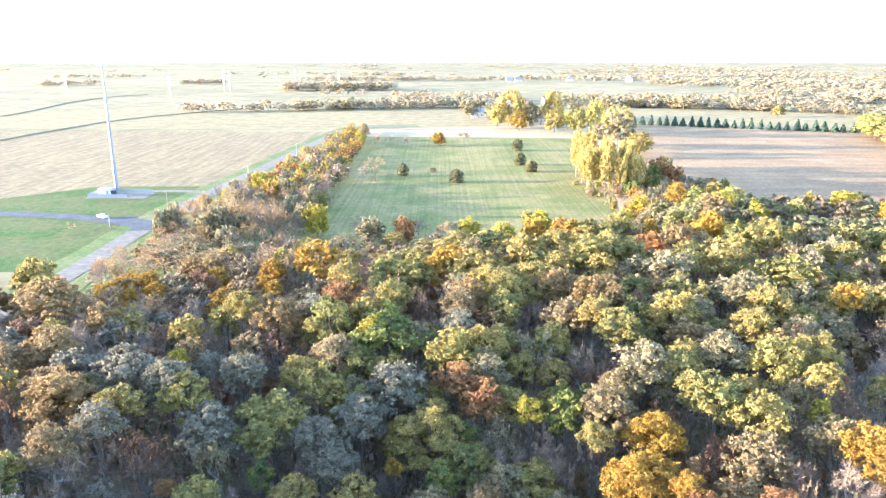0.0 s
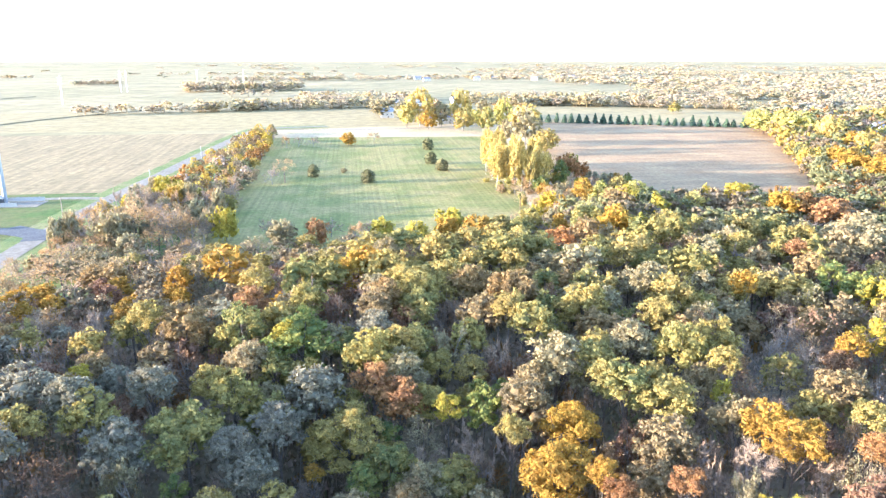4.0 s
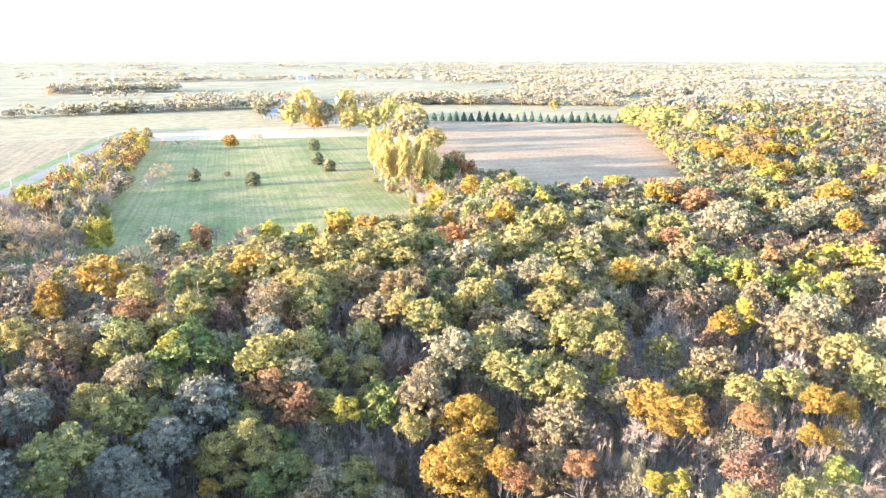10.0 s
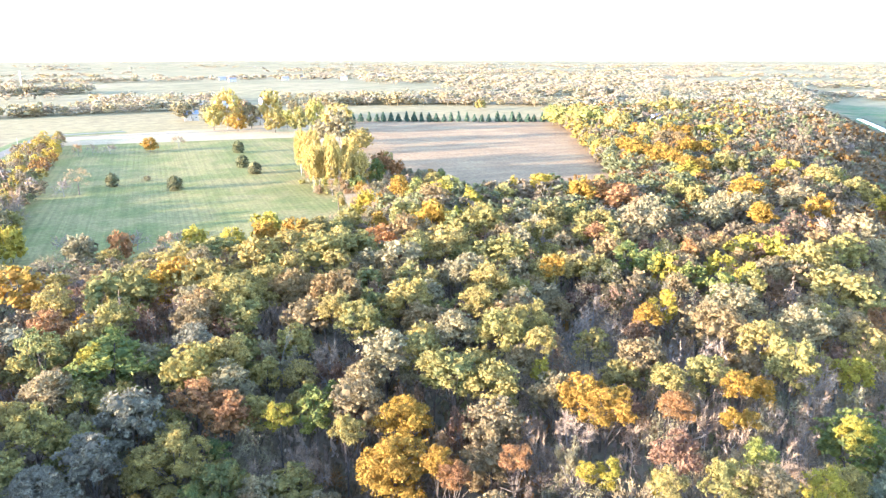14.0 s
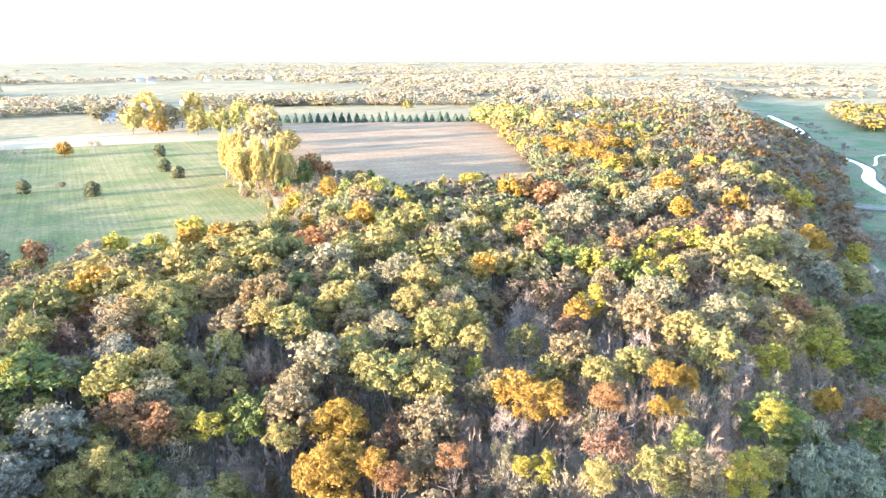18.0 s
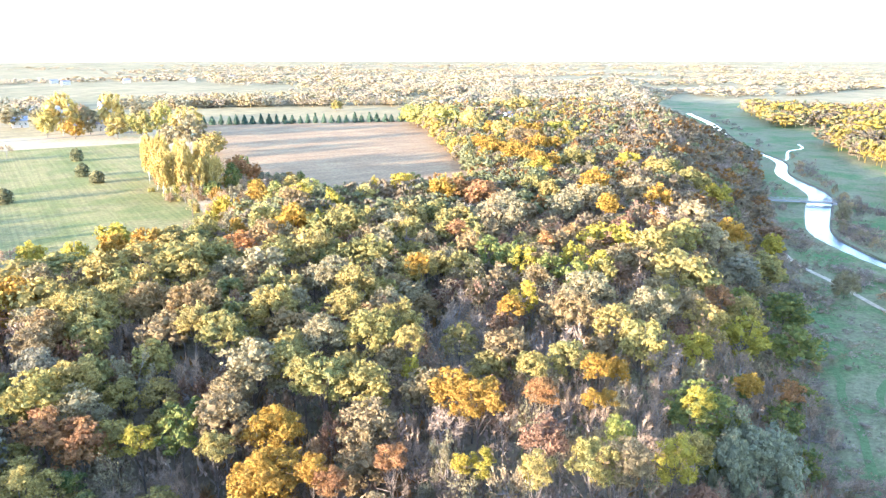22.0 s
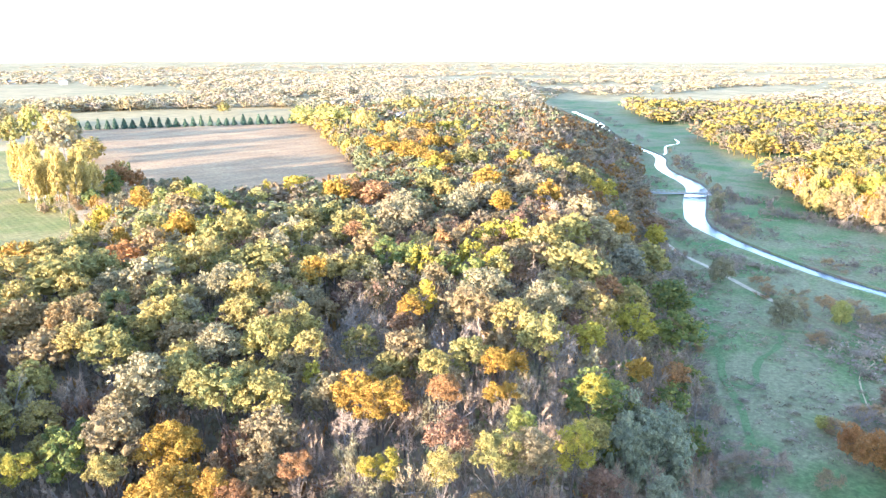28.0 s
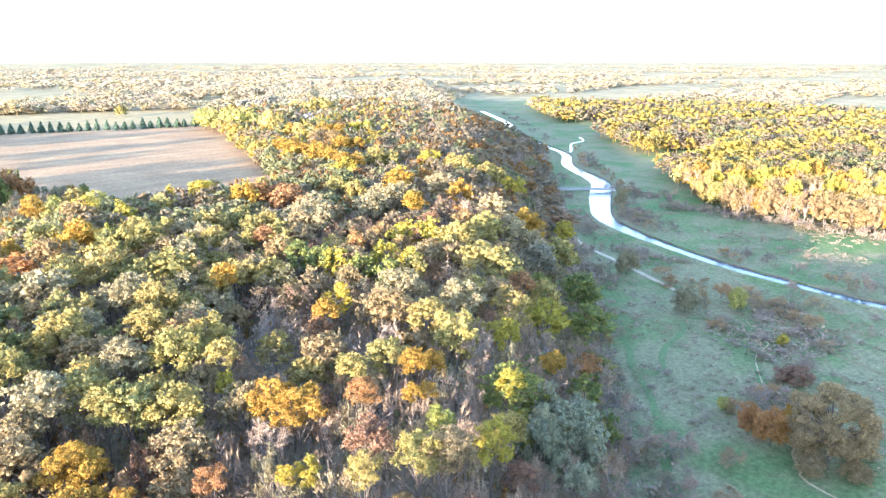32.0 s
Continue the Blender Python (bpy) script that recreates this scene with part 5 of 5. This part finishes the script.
for i in range(8500):  # tall dead grass and low scrub
    x, y = scatter.uniform(95, 330), scatter.uniform(5, 190)
    along, up = bluff(x, y)
    if up > 3 or math.hypot(x, y) > 360:
        continue
    k = noise.noise(Vector((x * 0.03, y * 0.03, 4.0))) + 0.5 * noise.noise(Vector((x * 0.11, y * 0.11, 9.0)))
    dist = np.min(np.hypot(river_line[:, 0] - x, river_line[:, 1] - y))
    beside = np.min(np.hypot(trail_line[:, 0] - x, trail_line[:, 1] - y))
    k += 0.3 if 3 < beside < 17 else -0.5 if beside < 2.4 else 0
    if dist < 8 or k < -0.02:
        continue
    s = scatter.uniform(0.5, 1.3) + (1.3 if k > 0.5 else 0)
    plant(rough, x, y, s, s * scatter.uniform(0.9, 1.8), scatter.choice((5, 5, 5, 0, 4)), lot, TWIGGY[:3] if scatter.random() < 0.35 else TUFT)
for i in range(420):  # willow scrub along the far bank and at the foot of the wood
    k = scatter.random()
    p = river_line[int(k * (len(river_line) - 1))]
    q2 = river_line[min(len(river_line) - 1, int(k * (len(river_line) - 1)) + 1)]
    d = unit(np.array(q2 - p))
    side = np.array((-d[1], d[0])) * (1 if scatter.random() < 0.8 else -1)
    p = p + side * scatter.uniform(10, 22)
    if noise.noise(Vector((p[0] * 0.025, p[1] * 0.025, 2.0))) < -0.05:
        continue
    plant(rough, p[0], p[1], scatter.uniform(2, 5.5), scatter.uniform(1.5, 3.2), 6, lot, TWIGGY if scatter.random() < 0.6 else TUFT)
for i in range(700):  # brush at the foot of the wood
    along, up = scatter.uniform(-60, 330), scatter.uniform(-13, 4)
    x, y = 103 + along * 0.804 - up * 0.595, 47 + along * 0.595 + up * 0.804
    if up < -4 and noise.noise(Vector((x * 0.04, y * 0.04, 15.0))) < 0.05:
        continue
    k = 1.0 + (up + 13) / 17
    plant(rough, x, y, scatter.uniform(1.2, 3.0) * k, scatter.uniform(1.0, 1.7) * k, scatter.choice((6, 6, 5, 4, 0)), lot, TWIGGY if scatter.random() < 0.6 else TUFT)
rough.build("valley_scrub", FAR_MATS, "dead grass, brambles and willow scrub on the valley floor", "scrub")

# ---- woods across the river ----
across = Woods()
n_near = 0
for i in range(9000):
    d = 325 + 640 * scatter.random() ** 1.3
    a = radians(scatter.uniform(52, 86))
    x, y = math.sin(a) * d, math.cos(a) * d
    along, up = bluff(x, y)
    if x < 328 + 0.06 * abs(y - 100) + (18 if y > 150 else 0) or up > -70:
        continue
    gapy = noise.noise(Vector((x * 0.006, y * 0.012, 7.0)))
    if d > 470 and gapy > 0.28 or clash(x, y, 5.5, 0.6):
        continue
    h, r = scatter.uniform(12, 18), scatter.uniform(4.5, 7.5)
    note(x, y, 5.5)
    # browner kinds along the front stand in for the shade on it
    front = x < 344 + 0.06 * abs(y - 100) + (18 if y > 150 else 0)
    dull = front or noise.noise(Vector((x * 0.012, y * 0.03, 12.0))) > 0.08
    kind = scatter.choice(("oak_tan oak_tan brush gold oak_green" if dull else "yellow yellow gold gold yellow gold yellow pale bare oak_green").split())
    if d < 420 and n_near < 130:
        tree(kind, x, y, h, r, "woods across the river", shape=None if kind in ("bare", "brush") else "full", far=1 if d < 380 else 2)
        n_near += 1
    else:
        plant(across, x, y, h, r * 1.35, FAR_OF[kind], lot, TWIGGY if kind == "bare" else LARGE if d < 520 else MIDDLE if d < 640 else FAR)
for i in range(420):  # brush along the edge facing the river, added to darken its shaded foot
    y = scatter.uniform(-60, 190)
    x = 326 + 0.06 * abs(y - 100) + (18 if y > 150 else 0) + scatter.uniform(-9, 5)
    plant(across, x, y, scatter.uniform(2, 6), scatter.uniform(1.5, 3), scatter.choice((6, 6, 0, 5)), lot, TWIGGY if scatter.random() < 0.5 else TUFT)
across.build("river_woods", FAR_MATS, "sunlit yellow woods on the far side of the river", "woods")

# ---- far country: tree lines, woods, fields ----
far_woods = Woods()


def copse(a, d, n, wide, deep, mats, h=11.0):
    """n trees round the bearing a and distance d."""
    for i in range(n):
        aa = radians(a + scatter.uniform(-wide, wide) * 0.5)
        dd = d * (1 + scatter.uniform(-deep, deep) * 0.5)
        # bare forms mixed in to soften the far trees in place of haze
        plant(far_woods, math.sin(aa) * dd, math.cos(aa) * dd, h * scatter.uniform(0.6, 1.15), scatter.uniform(5, 9), scatter.choice(mats), lot, TWIGGY if scatter.random() < 0.4 else FAR)


copse(-15, 735, 26, 10, 0.03, (0, 1, 0))
copse(-9.5, 745, 45, 5, 0.05, (1, 0, 2, 1))
copse(-2, 750, 90, 13, 0.05, (0, 1, 2, 0, 3))
copse(-8, 1120, 170, 8.5, 0.06, (0, 0, 3, 2), 14.0)
copse(0.5, 850, 120, 9, 0.14, (0, 1, 2, 0))
copse(-27, 1500, 40, 4, 0.04, (0, 2, 0))
copse(-18, 1450, 35, 3, 0.03, (0, 2, 0))
copse(-3, 1600, 120, 14, 0.05, (0, 2, 0))
copse(16, 840, 200, 14, 0.14, (1, 0, 2, 1))
copse(24, 790, 230, 24, 0.05, (1, 0, 2, 3, 0))
for i in range(700):  # woods running on along the bluff toward the horizon
    a, d = radians(scatter.uniform(24, 49)), scatter.uniform(600, 1050)
    x, y = math.sin(a) * d, math.cos(a) * d
    if noise.noise(Vector((x * 0.006, y * 0.006, 21.0))) > 0.25 or d < 760 and a < radians(30):
        continue
    plant(far_woods, x, y, scatter.uniform(9, 14), scatter.uniform(6, 9), scatter.choice((0, 2, 1, 0, 2)), lot, TWIGGY if scatter.random() < 0.25 else FAR)
for i in range(11000):
    a = scatter.uniform(-34, 84)
    d = 850 * (4.7 ** (scatter.random() ** 0.85))
    x, y = math.sin(radians(a)) * d, math.cos(radians(a)) * d
    k = noise.noise(Vector((x * 0.0022, y * 0.004, 1.0))) + 0.4 * noise.noise(Vector((x * 0.008, y * 0.012, 3.0)))
    need = 0.42 if a < 3 else (0.42 - (a - 3) * 0.04 if a < 15 else -0.06)
    if k < need:
        continue
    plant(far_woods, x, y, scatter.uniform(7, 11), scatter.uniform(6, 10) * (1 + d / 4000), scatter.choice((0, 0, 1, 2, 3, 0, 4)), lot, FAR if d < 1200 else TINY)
far_woods.build("far_woods", HAZE_MATS, "autumn woods and tree lines on far farmland, paled for haze", "woods")

# low hills along the skyline
hv, hf = [], []
hn = 260
for i in range(hn):
    a = radians(-60 + 170 * i / (hn - 1))
    rise = 9 + 16 * abs(noise.noise(Vector((i * 0.035, 3.0, 0.0)))) + 3.5 * noise.noise(Vector((i * 0.31, 8.0, 0.0))) + 2 * noise.noise(Vector((i * 1.1, 2.0, 0.0)))
    for d, z in ((3900, -30.0), (4250, -28.0 + rise), (4600, -30.0)):
        hv.append((math.sin(a) * d, math.cos(a) * d, z))
for i in range(hn - 1):
    for j in range(2):
        k = 3 * i + j
        hf.append((k, k + 3, k + 4, k + 1))
tagged(link("backdrop_hills", hv, hf, M["land"], smooth_shade=True), "low wooded hills along the pale horizon", "hills", kind="structure")
